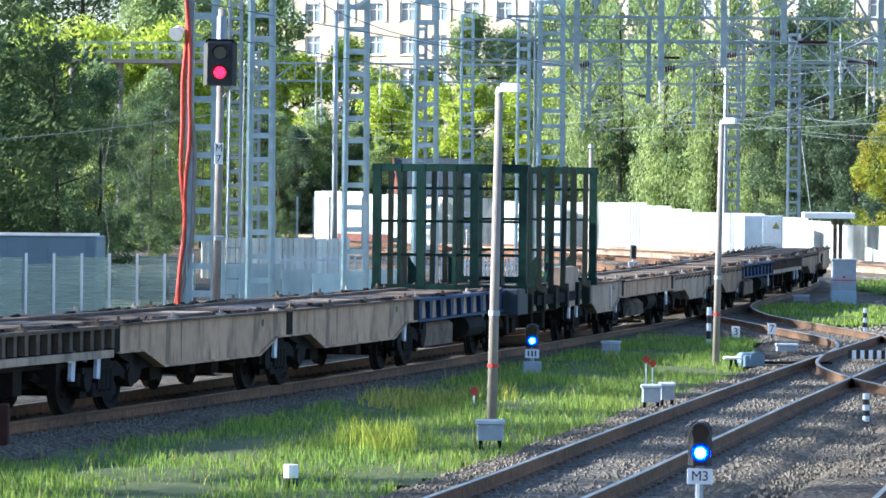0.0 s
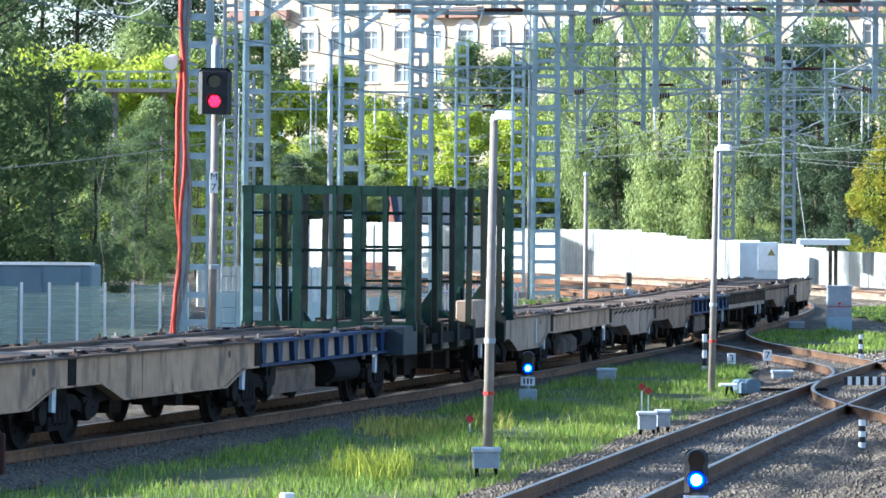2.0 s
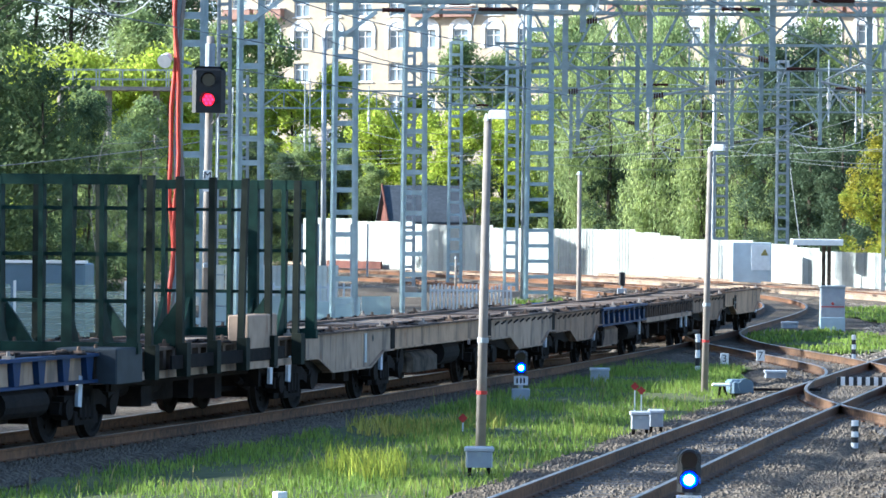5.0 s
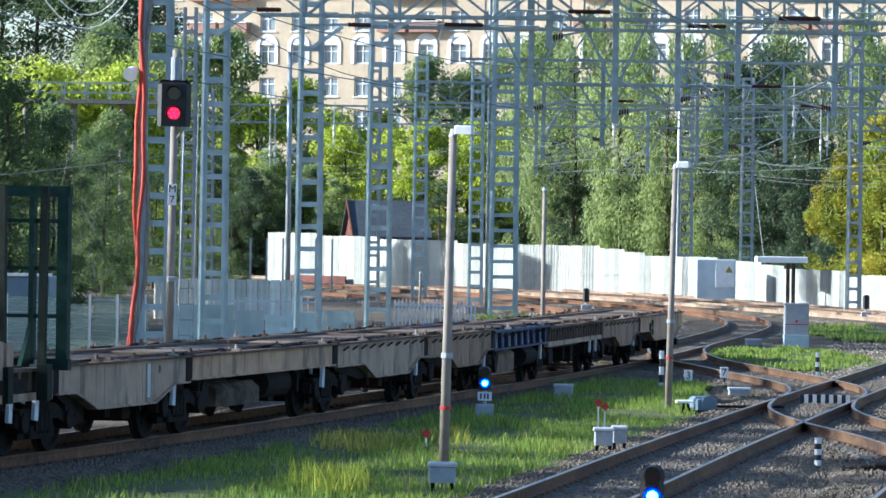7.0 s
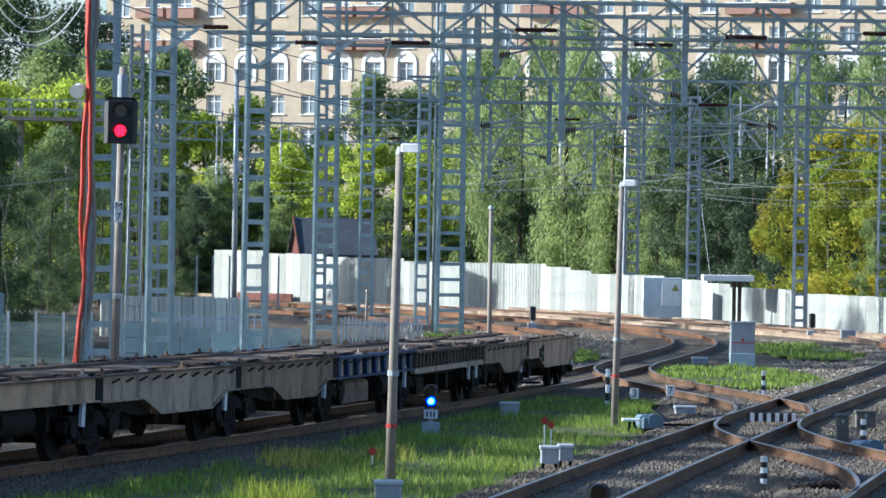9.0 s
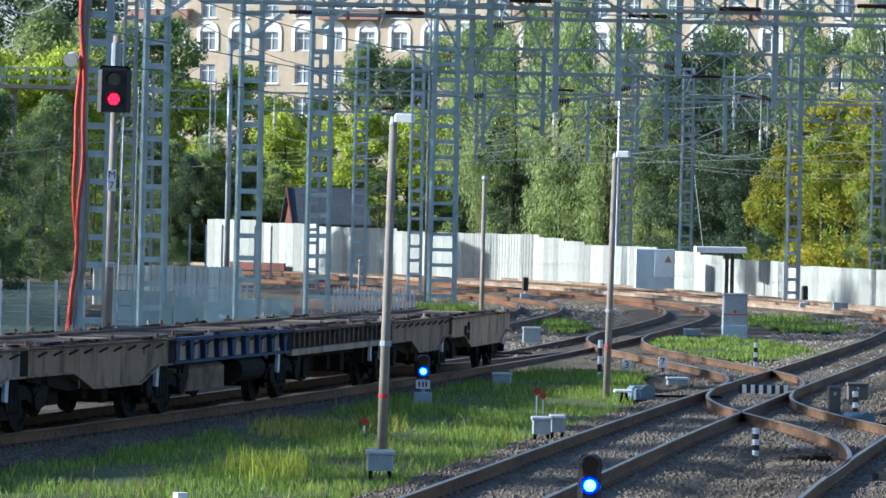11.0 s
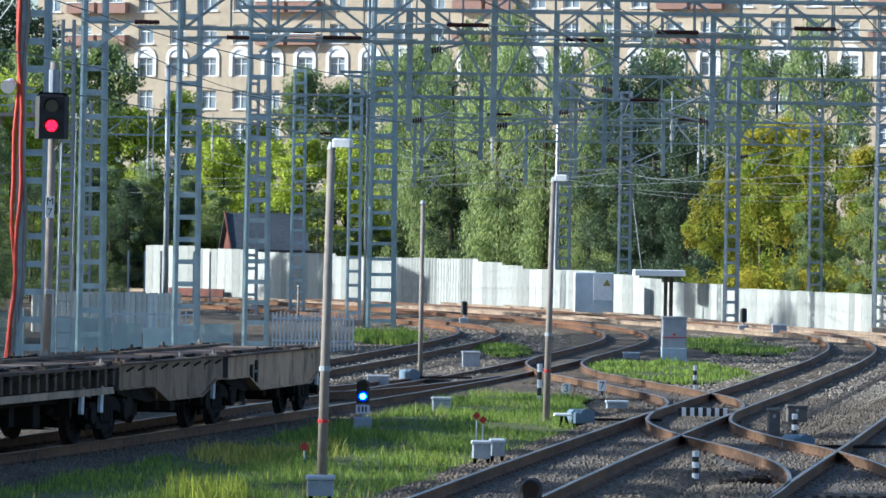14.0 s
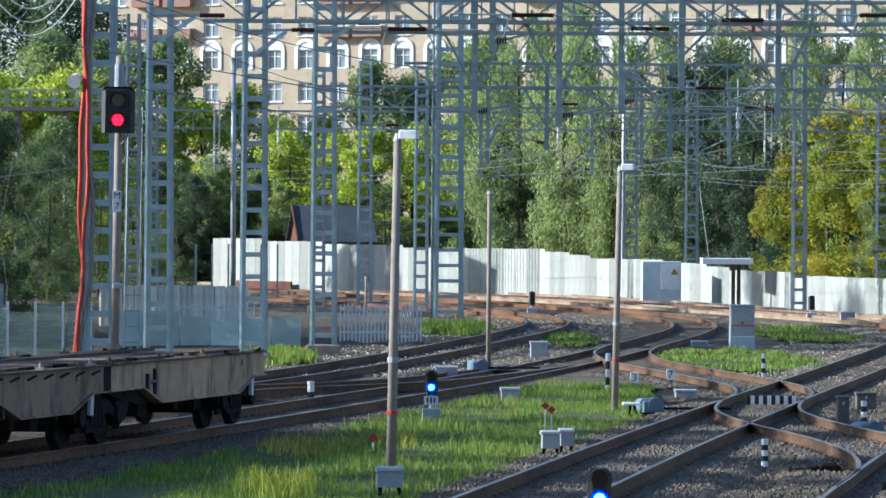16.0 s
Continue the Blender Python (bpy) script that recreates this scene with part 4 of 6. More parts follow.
def mast_signal(x, y):
    root = thing("signal", "tall signal mast with a black head showing red", "signal", (x, y, -0.25))
    root.matrix_basis = pose(x, y, -0.25, 0, 0.7, 0)
    part("mast", Geo().tube((0, 0, 0), (0, 0, 7.0), 0.085, 0.075, n=10), M_CONC, root, smooth=True)
    part("sleeve", Geo().tube((0, 0, 6.35), (0, 0, 6.85), 0.10, n=10), M_BOX, root)
    hd = part("head", Geo().cbox((0.0, -0.2, 5.93), (0.66, 0.2, 0.92), e=0.08), M_BLACK, root, "black signal head")
    for z, m, lab in ((6.12, M_LENS, "dark unlit lens"), (5.73, M_REDLAMP, "lit red lens")):
        part("lens", Geo().tube((0, -0.302, z), (0, -0.33, z), 0.125, n=20), m if m is M_LENS else M_REDRING, hd, lab if m is M_LENS else "red lens disc behind the points, lit for their glow")
        part("visor", hood(0, -0.30, z, 0.15, 0.2), M_BLACK, hd)
    for i in range(7):
        a = 6.28318 * i / 6
        r = 0.08 if i < 6 else 0
        part("red_light", Geo().tube((r * math.cos(a), -0.331, 5.73 + r * math.sin(a)), (r * math.cos(a), -0.345, 5.73 + r * math.sin(a)), 0.031, n=10), M_REDLAMP, hd, "lit red point")
    part("bracket", Geo().box((0, -0.1, 6.15), (0.12, 0.2, 0.06)).box((0, -0.1, 5.6), (0.12, 0.2, 0.06)), M_STEEL, root)
    part("cable", Geo().tube((0.2, -0.15, 5.52), (0.16, -0.1, 5.36), 0.02, n=6).tube((0.16, -0.1, 5.36), (0.06, -0.08, 5.25), 0.02, n=6), M_CONC, root)
    pl = part("plate", Geo().cbox((0, -0.10, 4.12), (0.17, 0.02, 0.42), e=0.004), M_WHITE, root, "white designation plate")
    letters("letters", "M", pl, (0, -0.114, 4.23), 0.2)
    letters("letters", "7", pl, (0, -0.114, 4.02), 0.2)
    lad = Geo()
    for dx in (-0.14, 0.14):
        lad.tube((0.32 + dx, 0.12, 0.2), (0.32 + dx, 0.12, 6.0), 0.015, n=5)
    for i in range(18):
        lad.tube((0.18, 0.12, 0.4 + 0.31 * i), (0.46, 0.12, 0.4 + 0.31 * i), 0.012, n=5)
    part("ladder", lad, M_STEEL, root, "thin steel ladder")
    part("junction_box", Geo().cbox((0.05, -0.14, 2.45), (0.2, 0.12, 0.1)), M_STEEL, root)
    return root


# ---- fences and huts ----
def panel_fence(name, pts, heights, width, material, label, z0=-0.3, gap=0.015, ribs=4, seed=1, jitter=0.04):
    """Upright sheet panels along a line of points, each at the height that its stretch has."""
    rnd = random.Random(seed)
    root = thing(name, label, "fence", kind="structure")
    seg = [0.0]
    for p, q in zip(pts, pts[1:]):
        seg.append(seg[-1] + math.hypot(q[0] - p[0], q[1] - p[1]))
    s = 0.0
    while s < seg[-1] - width:
        a = [float(np.interp(s, seg, [p[k] for p in pts])) for k in (0, 1)]
        b = [float(np.interp(s + width, seg, [p[k] for p in pts])) for k in (0, 1)]
        top = float(np.interp(s, seg, heights))
        top = round(top / 0.16) * 0.16 + rnd.uniform(-jitter, jitter) * 0.4
        h = top - z0
        L = math.hypot(b[0] - a[0], b[1] - a[1])
        out = []
        n = ribs * 4
        for i in range(n + 1):
            x = -L / 2 + gap + (L - 2 * gap) * i / n
            out.append((x, -0.012 if i % 4 in (1, 2) else 0.012))
        vs = [(x, y, z) for z in (0, h) for x, y in out] + [(x, y + 0.008, z) for z in (0, h) for x, y in out]
        m = n + 1
        fs = [(i, i + 1, m + i + 1, m + i) for i in range(n)] + [(2 * m + i + 1, 2 * m + i, 3 * m + i, 3 * m + i + 1) for i in range(n)]
        fs += [(m + i, m + i + 1, 3 * m + i + 1, 3 * m + i) for i in range(n)]
        g = Geo().add(vs, fs)
        part("panel", g, material, root, at=((a[0] + b[0]) / 2, (a[1] + b[1]) / 2, z0), rz=math.degrees(math.atan2(b[1] - a[1], b[0] - a[0])))
        s += width
    return root


def mesh_fence(name, x0, x1, y0, y1, top, n, material, label, z0=-0.3):
    """Flat panels of fine welded mesh between white posts, with the heavier wires built out."""
    root = thing(name, label, "fence", kind="structure")
    L = math.hypot(x1 - x0, y1 - y0) / n
    rz = math.degrees(math.atan2(y1 - y0, x1 - x0))
    sheet = Geo().box((0, 0, (top - z0) / 2), (L - 0.05, 0.006, top - z0)).mesh("panel", material)
    bars = Geo()
    for k in range(int((top - z0) / 0.15)):
        bars.tube((-L / 2 + 0.02, -0.012, 0.1 + k * 0.15), (L / 2 - 0.02, -0.012, 0.1 + k * 0.15), 0.008, n=4, caps=False)
    bars = bars.mesh("mesh_wires", M_STEEL)
    for i in range(n):
        u = (i + 0.5) / n
        sag = -0.07 * (i % 3) + 0.05 * math.sin(i * 2.1)
        at = (x0 + (x1 - x0) * u, y0 + (y1 - y0) * u, z0 + sag)
        p = part("panel", sheet, None, root, at=at, rz=rz)
        part("mesh_wires", bars, None, p)
    return root


def picket_railing(x0, x1, y, z0, z1, n, label, name="railing"):
    root = thing(name, label, "railing", group="railings")
    for i in range(n):
        x = x0 + (x1 - x0) * i / (n - 1)
        part("picket", Geo().box((x, y, (z0 + z1) / 2 + 0.04 * math.sin(i * 7)), (0.055, 0.05, z1 - z0)), M_WHITE, root)
    for z in (z0 + 0.25 * (z1 - z0), z0 + 0.85 * (z1 - z0)):
        part("rail", Geo().box(((x0 + x1) / 2, y + 0.04, z), (x1 - x0, 0.04, 0.06)), M_WHITE, root)
    return root


# ---- trees ----
def crown_mesh(name, material, seed, w, h, leaves, size, droop=0.0, base=0.15):
    """Clumps of leaves on limbs, open towards the rim."""
    rnd = random.Random(seed)
    g = Geo()
    clumps = []
    for i in range(38 if droop else 60):
        a, u = rnd.uniform(0, 6.283), rnd.random() ** 0.6
        z = rnd.uniform(base, 1.0)
        k = math.sin(math.pi * min(1, max(0.05, (z - base) / (1 - base) * 0.82 + 0.15))) ** 0.7
        clumps.append((math.cos(a) * u * w * k, math.sin(a) * u * w * k, z * h, rnd.uniform(0.10, 0.24) * w + 0.25))
    per = leaves // len(clumps)
    for cx, cy, cz, r in clumps:
        for i in range(per):
            d = Vector((rnd.gauss(0, 1), rnd.gauss(0, 1), rnd.gauss(0, 0.8))).normalized() * r * rnd.random() ** 0.4
            p = Vector((cx, cy, cz)) + d
            if droop:
                p.z -= droop * rnd.random() ** 2 * h * 0.18
            n = Vector((rnd.gauss(0, 1), rnd.gauss(0, 1), rnd.gauss(0, 1) + 0.5)).normalized()
            e = n.orthogonal().normalized() * size * rnd.uniform(0.6, 1.3)
            f = n.cross(e).normalized() * size * rnd.uniform(0.4, 0.8)
            if droop:
                e = Vector((e.x * 0.4, e.y * 0.4, -abs(e.length) * 0.9))
            g.add([p - e, p - f * 0.8 + e * 0.1, p + e, p + f * 0.8 - e * 0.1], [(0, 1, 2, 3)])
    return g.mesh(name, material)


def trunk_mesh(seed, h, r):
    rnd = random.Random(seed)
    g = Geo()
    p, rr = Vector((0, 0, -0.3)), r
    for i in range(6):
        q = p + Vector((rnd.uniform(-0.15, 0.15), rnd.uniform(-0.15, 0.15), h * 0.15))
        g.tube(p, q, rr, rr * 0.82, n=8, caps=False)
        if i > 1:
            for j in range(3):
                a = rnd.uniform(0, 6.283)
                e = q + Vector((math.cos(a), math.sin(a), rnd.uniform(0.3, 1.0))) * h * rnd.uniform(0.10, 0.2)
                g.tube(q, e, rr * 0.4, rr * 0.1, n=5, caps=False)
        p, rr = q, rr * 0.82
    return g.mesh("trunk", M_BARK)


TREE_KINDS = {}


def tree_kind(key, material, seeds, w, h, leaves, size, droop=0.0, base=0.15, label="", r=0.22):
    TREE_KINDS[key] = [(crown_mesh("crown", material, s, w, h, leaves, size, droop, base), trunk_mesh(s, h, r)) for s in seeds], label


def tree(key, x, y, scale=1.0, turn=0.0, wide=1.0):
    kinds, label = TREE_KINDS[key]
    crown, trunk = kinds[int(abs(x * 7 + y * 3)) % len(kinds)]
    root = thing("tree", label, "tree", (x, y, -0.25), turn, group="trees round the yard")
    root.scale = (scale * wide, scale * wide, scale)
    part("trunk", trunk, None, root)
    part("crown", crown, None, root)
    return root


# ---- buildings ----
def apartment_block(x0, x1, y, height, pitch, storey, first, label, wall, arched=-1):
    root = thing("apartment_building", label, "building", (0, y, 0), -25, group="apartment blocks")
    g = Geo()
    ww, wh = pitch * 0.48, storey * 0.58
    n = int((x1 - x0) / pitch)
    rows = int((height - first) / storey)
    g.box(((x0 + x1) / 2, 6.2, height / 2), (x1 - x0, 11.6, height))
    xs = [x0] + [x0 + pitch * (i + 0.5) + d * ww / 2 for i in range(n) for d in (-1, 1)] + [x1]
    # piers and bands round the openings
    for a, b in zip(xs[::2], xs[1::2]):
        g.box(((a + b) / 2, 0.2, height / 2), (b - a, 0.4, height))
    for i in range(n):
        c = x0 + pitch * (i + 0.5)
        z = 0.0
        for r in range(rows + 1):
            lo = first + r * storey if r < rows else height
            g.box((c, 0.2, (z + lo) / 2), (ww, 0.38, lo - z))
            z = lo + wh
    part("wall", g, wall, root)
    part("cornice", Geo().box(((x0 + x1) / 2, 0.1, height + 0.2), (x1 - x0 + 0.8, 1.2, 0.5)), M_WHITE, root)
    for r in range(rows):
        z = first + r * storey
        for i in range(n):
            c = x0 + pitch * (i + 0.5)
            win = part("window", Geo().box((c, 0.30, z + wh / 2), (ww, 0.04, wh)), M_PANE, root)
            f = Geo().box((c, 0.24, z + wh / 2), (0.10, 0.08, wh)).box((c, 0.24, z + wh * 0.66), (ww, 0.08, 0.09))
            for d in (-1, 1):
                f.box((c + d * (ww / 2 - 0.06), 0.24, z + wh / 2), (0.13, 0.1, wh))
            f.box((c, 0.24, z + 0.06), (ww, 0.1, 0.12)).box((c, 0.24, z + wh - 0.06), (ww, 0.1, 0.12))
            part("frame", f, M_WHITE, win, "white window frame")
            if r == arched:
                tr = Geo()
                for k in range(8):
                    a, b = math.pi * k / 8, math.pi * (k + 1) / 8
                    R0, R1 = ww * 0.5, ww * 0.72
                    tr.add([(c + rr * math.cos(t), yy, z + wh + rr * math.sin(t) * 0.9) for yy in (-0.12, 0.02) for rr, t in ((R0, a), (R1, a), (R1, b), (R0, b))],
                           [(0, 1, 2, 3), (7, 6, 5, 4), (1, 5, 6, 2), (0, 3, 7, 4)])
                tr.box((c - ww * 0.61, -0.05, z + wh / 2), (ww * 0.22, 0.14, wh)).box((c + ww * 0.61, -0.05, z + wh / 2), (ww * 0.22, 0.14, wh))
                tr.prism([(c + ww * 0.5 * math.cos(math.pi * k / 8), z + wh + ww * 0.45 * math.sin(math.pi * k / 8)) for k in range(9)], -0.02, 0.03)
                part("arch", tr, M_WHITE, win, "white plaster arch round the window")
            elif r > arched and i % 6 in (1, 2):
                bal = part("balcony", Geo().box((c, -0.45, z + 0.35), (ww + 1.5, 0.9, 1.1)), M_FACADE2, win, "red-brown balcony front")
                part("sill", Geo().box((c, -0.5, z + 0.93), (ww + 1.6, 1.0, 0.1)), M_WHITE, win)
            else:
                part("sill", Geo().box((c, -0.05, z - 0.06), (ww + 0.3, 0.2, 0.1)), M_WHITE, win)
    return root


# ---- the place ----
ground()
bed(MAIN, "ballast_main", -0.175, -58, 298)
bed(NEAR, "ballast_near", -0.181, 22, 280)
bed(RIGHT, "ballast_right", -0.187, 22, 188)
bed(BACK, "ballast_back", -0.193, 86, 248)
bed(CROSS, "ballast_crossing", -0.199, 60, 140)
bed(FAR_A, "ballast_far", -0.16, 152, 318)
bed(FAR_B, "ballast_outer", -0.168, 152, 292)

verge_soil("verge_soil", in_verge, (-11, 8, 44, 110), -0.19)
grass("verge_grass", in_verge, (-9, 6, 46, 108), 46000, 0.08, 0.28, M_GRASS, "bright green uncut grass between the tracks", 3, w=0.0085)
grass("dry_stalks", in_verge, (-9, 6, 46, 108), 500, 0.2, 0.42, M_STRAW, "pale dry stalks in the grass", 5, w=0.008)

main_track = rails(MAIN, "main_track", -58, 297, M_RAIL)
near_track = rails(NEAR, "near_track", 22, 279, M_RAIL)
right_track = rails(RIGHT, "outer_track", 22, 187, M_RAIL)
back_track = rails(BACK, "back_track", 86, 247, M_RAIL)
cross_track = rails(CROSS, "crossover_track", 60, 140.5, M_RUSTRAIL, 0.5)
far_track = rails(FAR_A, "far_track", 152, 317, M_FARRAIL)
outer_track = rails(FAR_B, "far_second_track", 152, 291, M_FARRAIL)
rails(SIDING, "siding_track", 85, 122, M_RAIL)

# masts: x, y, width, height
for x, y, w, h, mt in ((-7.4, 100, 0.52, 13, M_STEEL2), (-7.05, 115, 0.52, 12, M_STEEL2), (-13.4, 200, 0.5, 13, M_STEEL), (-5.1, 125, 0.55, 10.3, M_STEEL2), (-3.5, 136, 0.58, 11, M_STEEL2),
                       (-3.82, 226, 0.56, 12, M_STEEL2), (-0.95, 200, 0.48, 11, M_STEEL2), (0.22, 180, 0.88, 13, M_STEEL2), (10.55, 262, 0.7, 13, M_STEEL),
                       (13.4, 250, 0.56, 12, M_STEEL), (16.2, 211, 0.5, 13, M_STEEL), (21.9, 200, 0.6, 13, M_STEEL), (15.7, 125, 0.55, 10.3, M_STEEL2), (16.7, 136, 0.58, 11, M_STEEL2), (21.7, 180, 0.6, 11, M_STEEL2), (23.7, 211, 0.6, 11, M_STEEL2), (-5.7, 211, 0.5, 11, M_STEEL), (23.7, 250, 0.6, 11, M_STEEL), (-15.7, 250, 0.5, 11, M_STEEL)):
    lattice_tower(x, y, w * 1.12, h, material=mt, leg=0.2 if w > 0.75 else 0.14)
gantry(125, -6.5, 16, 9.0, [(1.3, 8.2, 1.2), (3.1, 6.2, 1.5), (6.4, 7.2, -1.4)])
gantry(136, -4.2, 17, 9.2, [(0.9, 6.6, 1.2), (5.2, 6.9, 1.4), (9.8, 6.7, -1.4)])
gantry(180, -1.5, 22, 9.0, [(4.0, 6.6, -1.2), (8.8, 6.4, 1.4), (14, 6.6, 1.4)])
gantry(211, -6, 24, 9.1, [(2.0, 6.5, 1.2), (9.0, 6.4, 1.4), (13, 6.6, -1.4)])
gantry(250, -16, 24, 9.0, [(-7, 6.4, 1.2), (2.0, 6.4, 1.4), (8, 6.6, -1.4)])
mast_signal(-6.52, 92)
lamp_post(-0.69, 62.7, 4.75, 0.072, 0.8, "slim grey-brown concrete pole with a white housing on top")
lamp_post(3.36, 90.2, 4.75, 0.072, 0.9, "slim grey-brown concrete pole beside the points")
dwarf_signal(-0.2, 85.8, -0.2, "", 0.62)
dwarf_signal(1.6, 47, -0.2, "M3", 0.76)

panel_fence("fence_far", [(-15.0, 302), (-6.45, 288), (0.54, 270), (5.55, 265), (8.09, 256), (12.78, 243), (15.1, 234), (18.46, 219), (22, 200), (27, 178), (33, 150)],
            [3.1, 2.75, 2.55, 2.5, 2.15, 1.95, 1.6, 1.45, 1.45, 1.4, 1.4], 0.95, M_FENCE, "white sheet fence of stepped panels, patched with sunlight")
mesh_fence("fence_left", -22, -8.4, 108.2, 112, 1.52, 20, M_FENCE3, "grey-green welded mesh fence with white posts")
panel_fence("fence_middle", [(-10.2, 146), (-7.2, 147), (-4.2, 148)], [0.87, 0.52, 0.7], 1.0, M_FENCE2, "pale blue panel barrier beside the back track", seed=6, ribs=1)
panel_fence("fence_rear", [(-13.2, 178), (-10.45, 178), (-7.2, 179)], [1.32, 1.29, 1.2], 0.45, M_CREAM, "cream and grey sheets in front of the far tracks", seed=9, ribs=2)
picket_railing(-9.2, -5.9, 151, 0.2, 0.98, 14, "low white railing behind the blue barrier")
picket_railing(-3.3, -0.7, 150, -0.2, 1.0, 22, "white picket railing by the masts")

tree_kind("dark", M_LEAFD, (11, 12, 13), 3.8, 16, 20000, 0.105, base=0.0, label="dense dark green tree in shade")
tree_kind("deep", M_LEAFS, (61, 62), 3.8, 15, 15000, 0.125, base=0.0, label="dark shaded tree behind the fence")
tree_kind("green", M_LEAF, (21, 22, 23), 3.6, 14, 16000, 0.145, base=0.02, label="green leafy tree behind the fence")
tree_kind("birch", M_LEAF, (31, 32, 33), 3.6, 17, 16000, 0.14, droop=1.0, base=0.06, label="tall birch with hanging branches")
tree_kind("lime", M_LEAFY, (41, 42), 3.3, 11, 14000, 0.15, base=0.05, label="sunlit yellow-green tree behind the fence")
tree_kind("gold", M_LEAFG, (51, 52), 3.6, 12, 15000, 0.14, base=0.02, label="tree turning yellow in early autumn")
rnd = random.Random(8)
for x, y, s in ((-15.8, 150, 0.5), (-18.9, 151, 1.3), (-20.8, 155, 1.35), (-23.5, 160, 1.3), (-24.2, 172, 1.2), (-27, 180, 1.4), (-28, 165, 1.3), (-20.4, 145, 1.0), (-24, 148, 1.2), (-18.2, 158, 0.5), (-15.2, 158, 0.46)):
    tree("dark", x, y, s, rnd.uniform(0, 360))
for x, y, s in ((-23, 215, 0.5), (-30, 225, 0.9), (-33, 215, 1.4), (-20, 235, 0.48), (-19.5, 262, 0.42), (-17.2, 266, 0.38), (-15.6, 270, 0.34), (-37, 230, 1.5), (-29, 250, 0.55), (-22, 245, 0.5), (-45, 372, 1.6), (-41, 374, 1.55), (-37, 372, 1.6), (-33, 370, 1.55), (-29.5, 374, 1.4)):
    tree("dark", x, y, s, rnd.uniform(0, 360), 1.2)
for x, y, s in ((-24, 330, 0.8), (-20, 322, 0.6), (-16.5, 335, 0.65), (-13, 345, 0.75), (-17, 318, 0.5)):
    tree("deep" if s < 0.62 else "green", x, y, s, rnd.uniform(0, 360))
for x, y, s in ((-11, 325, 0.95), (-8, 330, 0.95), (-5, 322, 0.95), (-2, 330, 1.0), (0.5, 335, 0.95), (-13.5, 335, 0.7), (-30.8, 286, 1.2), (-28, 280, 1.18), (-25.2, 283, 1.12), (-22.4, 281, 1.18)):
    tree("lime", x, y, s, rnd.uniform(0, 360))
for x, y, s in ((2.5, 318, 1.0), (5.0, 312, 0.95), (8.0, 305, 1.0), (11, 300, 1.0), (13.5, 292, 0.7), (6.5, 330, 1.15), (10, 335, 1.2), (15, 315, 1.1), (20, 320, 1.1), (25, 315, 1.1), (29, 305, 1.1)):
    tree("birch", x, y, s, rnd.uniform(0, 360))
# Shaded gaps between the crowns, filled with trees of darker leaf colour.
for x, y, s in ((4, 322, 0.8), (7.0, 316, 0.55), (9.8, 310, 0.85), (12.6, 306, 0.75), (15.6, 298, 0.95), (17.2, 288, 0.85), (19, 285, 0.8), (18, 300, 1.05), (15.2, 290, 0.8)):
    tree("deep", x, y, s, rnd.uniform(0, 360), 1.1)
for x, y, s in ((19.6, 262, 0.66), (21.6, 259, 0.84), (24.0, 256, 0.86), (27, 253, 0.74), (22.8, 263, 0.88)):
    tree("gold", x, y, s, rnd.uniform(0, 360))
for x, y, s in ((23.5, 251, 0.42), (26.5, 247, 0.5), (-27.5, 256, 0.7), (-24.6, 254, 0.72), (-21.4, 256, 0.68)):
    tree("green", x, y, s, rnd.uniform(0, 360))
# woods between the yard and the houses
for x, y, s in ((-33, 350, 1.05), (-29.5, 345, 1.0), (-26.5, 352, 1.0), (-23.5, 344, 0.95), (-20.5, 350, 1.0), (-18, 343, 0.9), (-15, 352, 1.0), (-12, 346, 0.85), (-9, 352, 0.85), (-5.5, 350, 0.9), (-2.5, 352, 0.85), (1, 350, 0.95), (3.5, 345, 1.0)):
    # Some take the sunlit leaf colour, which brightens the crowns of the wood.
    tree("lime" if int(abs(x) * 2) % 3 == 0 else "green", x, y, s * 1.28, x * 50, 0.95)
for x, y, s in ((-30, 325, 0.75), (-27, 322, 0.65), (-24, 326, 0.7), (-21.5, 321, 0.62), (-18.8, 324, 0.6), (-16, 322, 0.58), (-13.2, 323, 0.55), (-11.2, 320, 0.5)):
    tree("green", x, y, s, x * 37, 1.15)
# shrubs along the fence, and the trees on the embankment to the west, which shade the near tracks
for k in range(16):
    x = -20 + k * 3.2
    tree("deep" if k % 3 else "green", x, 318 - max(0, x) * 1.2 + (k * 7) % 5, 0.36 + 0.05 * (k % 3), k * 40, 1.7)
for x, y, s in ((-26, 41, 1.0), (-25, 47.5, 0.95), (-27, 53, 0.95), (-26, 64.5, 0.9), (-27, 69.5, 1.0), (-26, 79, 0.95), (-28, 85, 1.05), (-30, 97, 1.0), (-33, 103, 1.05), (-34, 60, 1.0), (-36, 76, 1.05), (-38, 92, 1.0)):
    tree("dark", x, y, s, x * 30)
apartment_block(-40.4, 79.6, 480, 38, 3.75, 3.45, 10.45, "pale brick apartment block with white-framed windows", M_FACADE, arched=3)
for x, y, sc in ((24.5, 332, 0.98), (28.5, 336, 1.1), (33, 334, 1.05)):
    tree("dark", x, y, sc, x * 41)


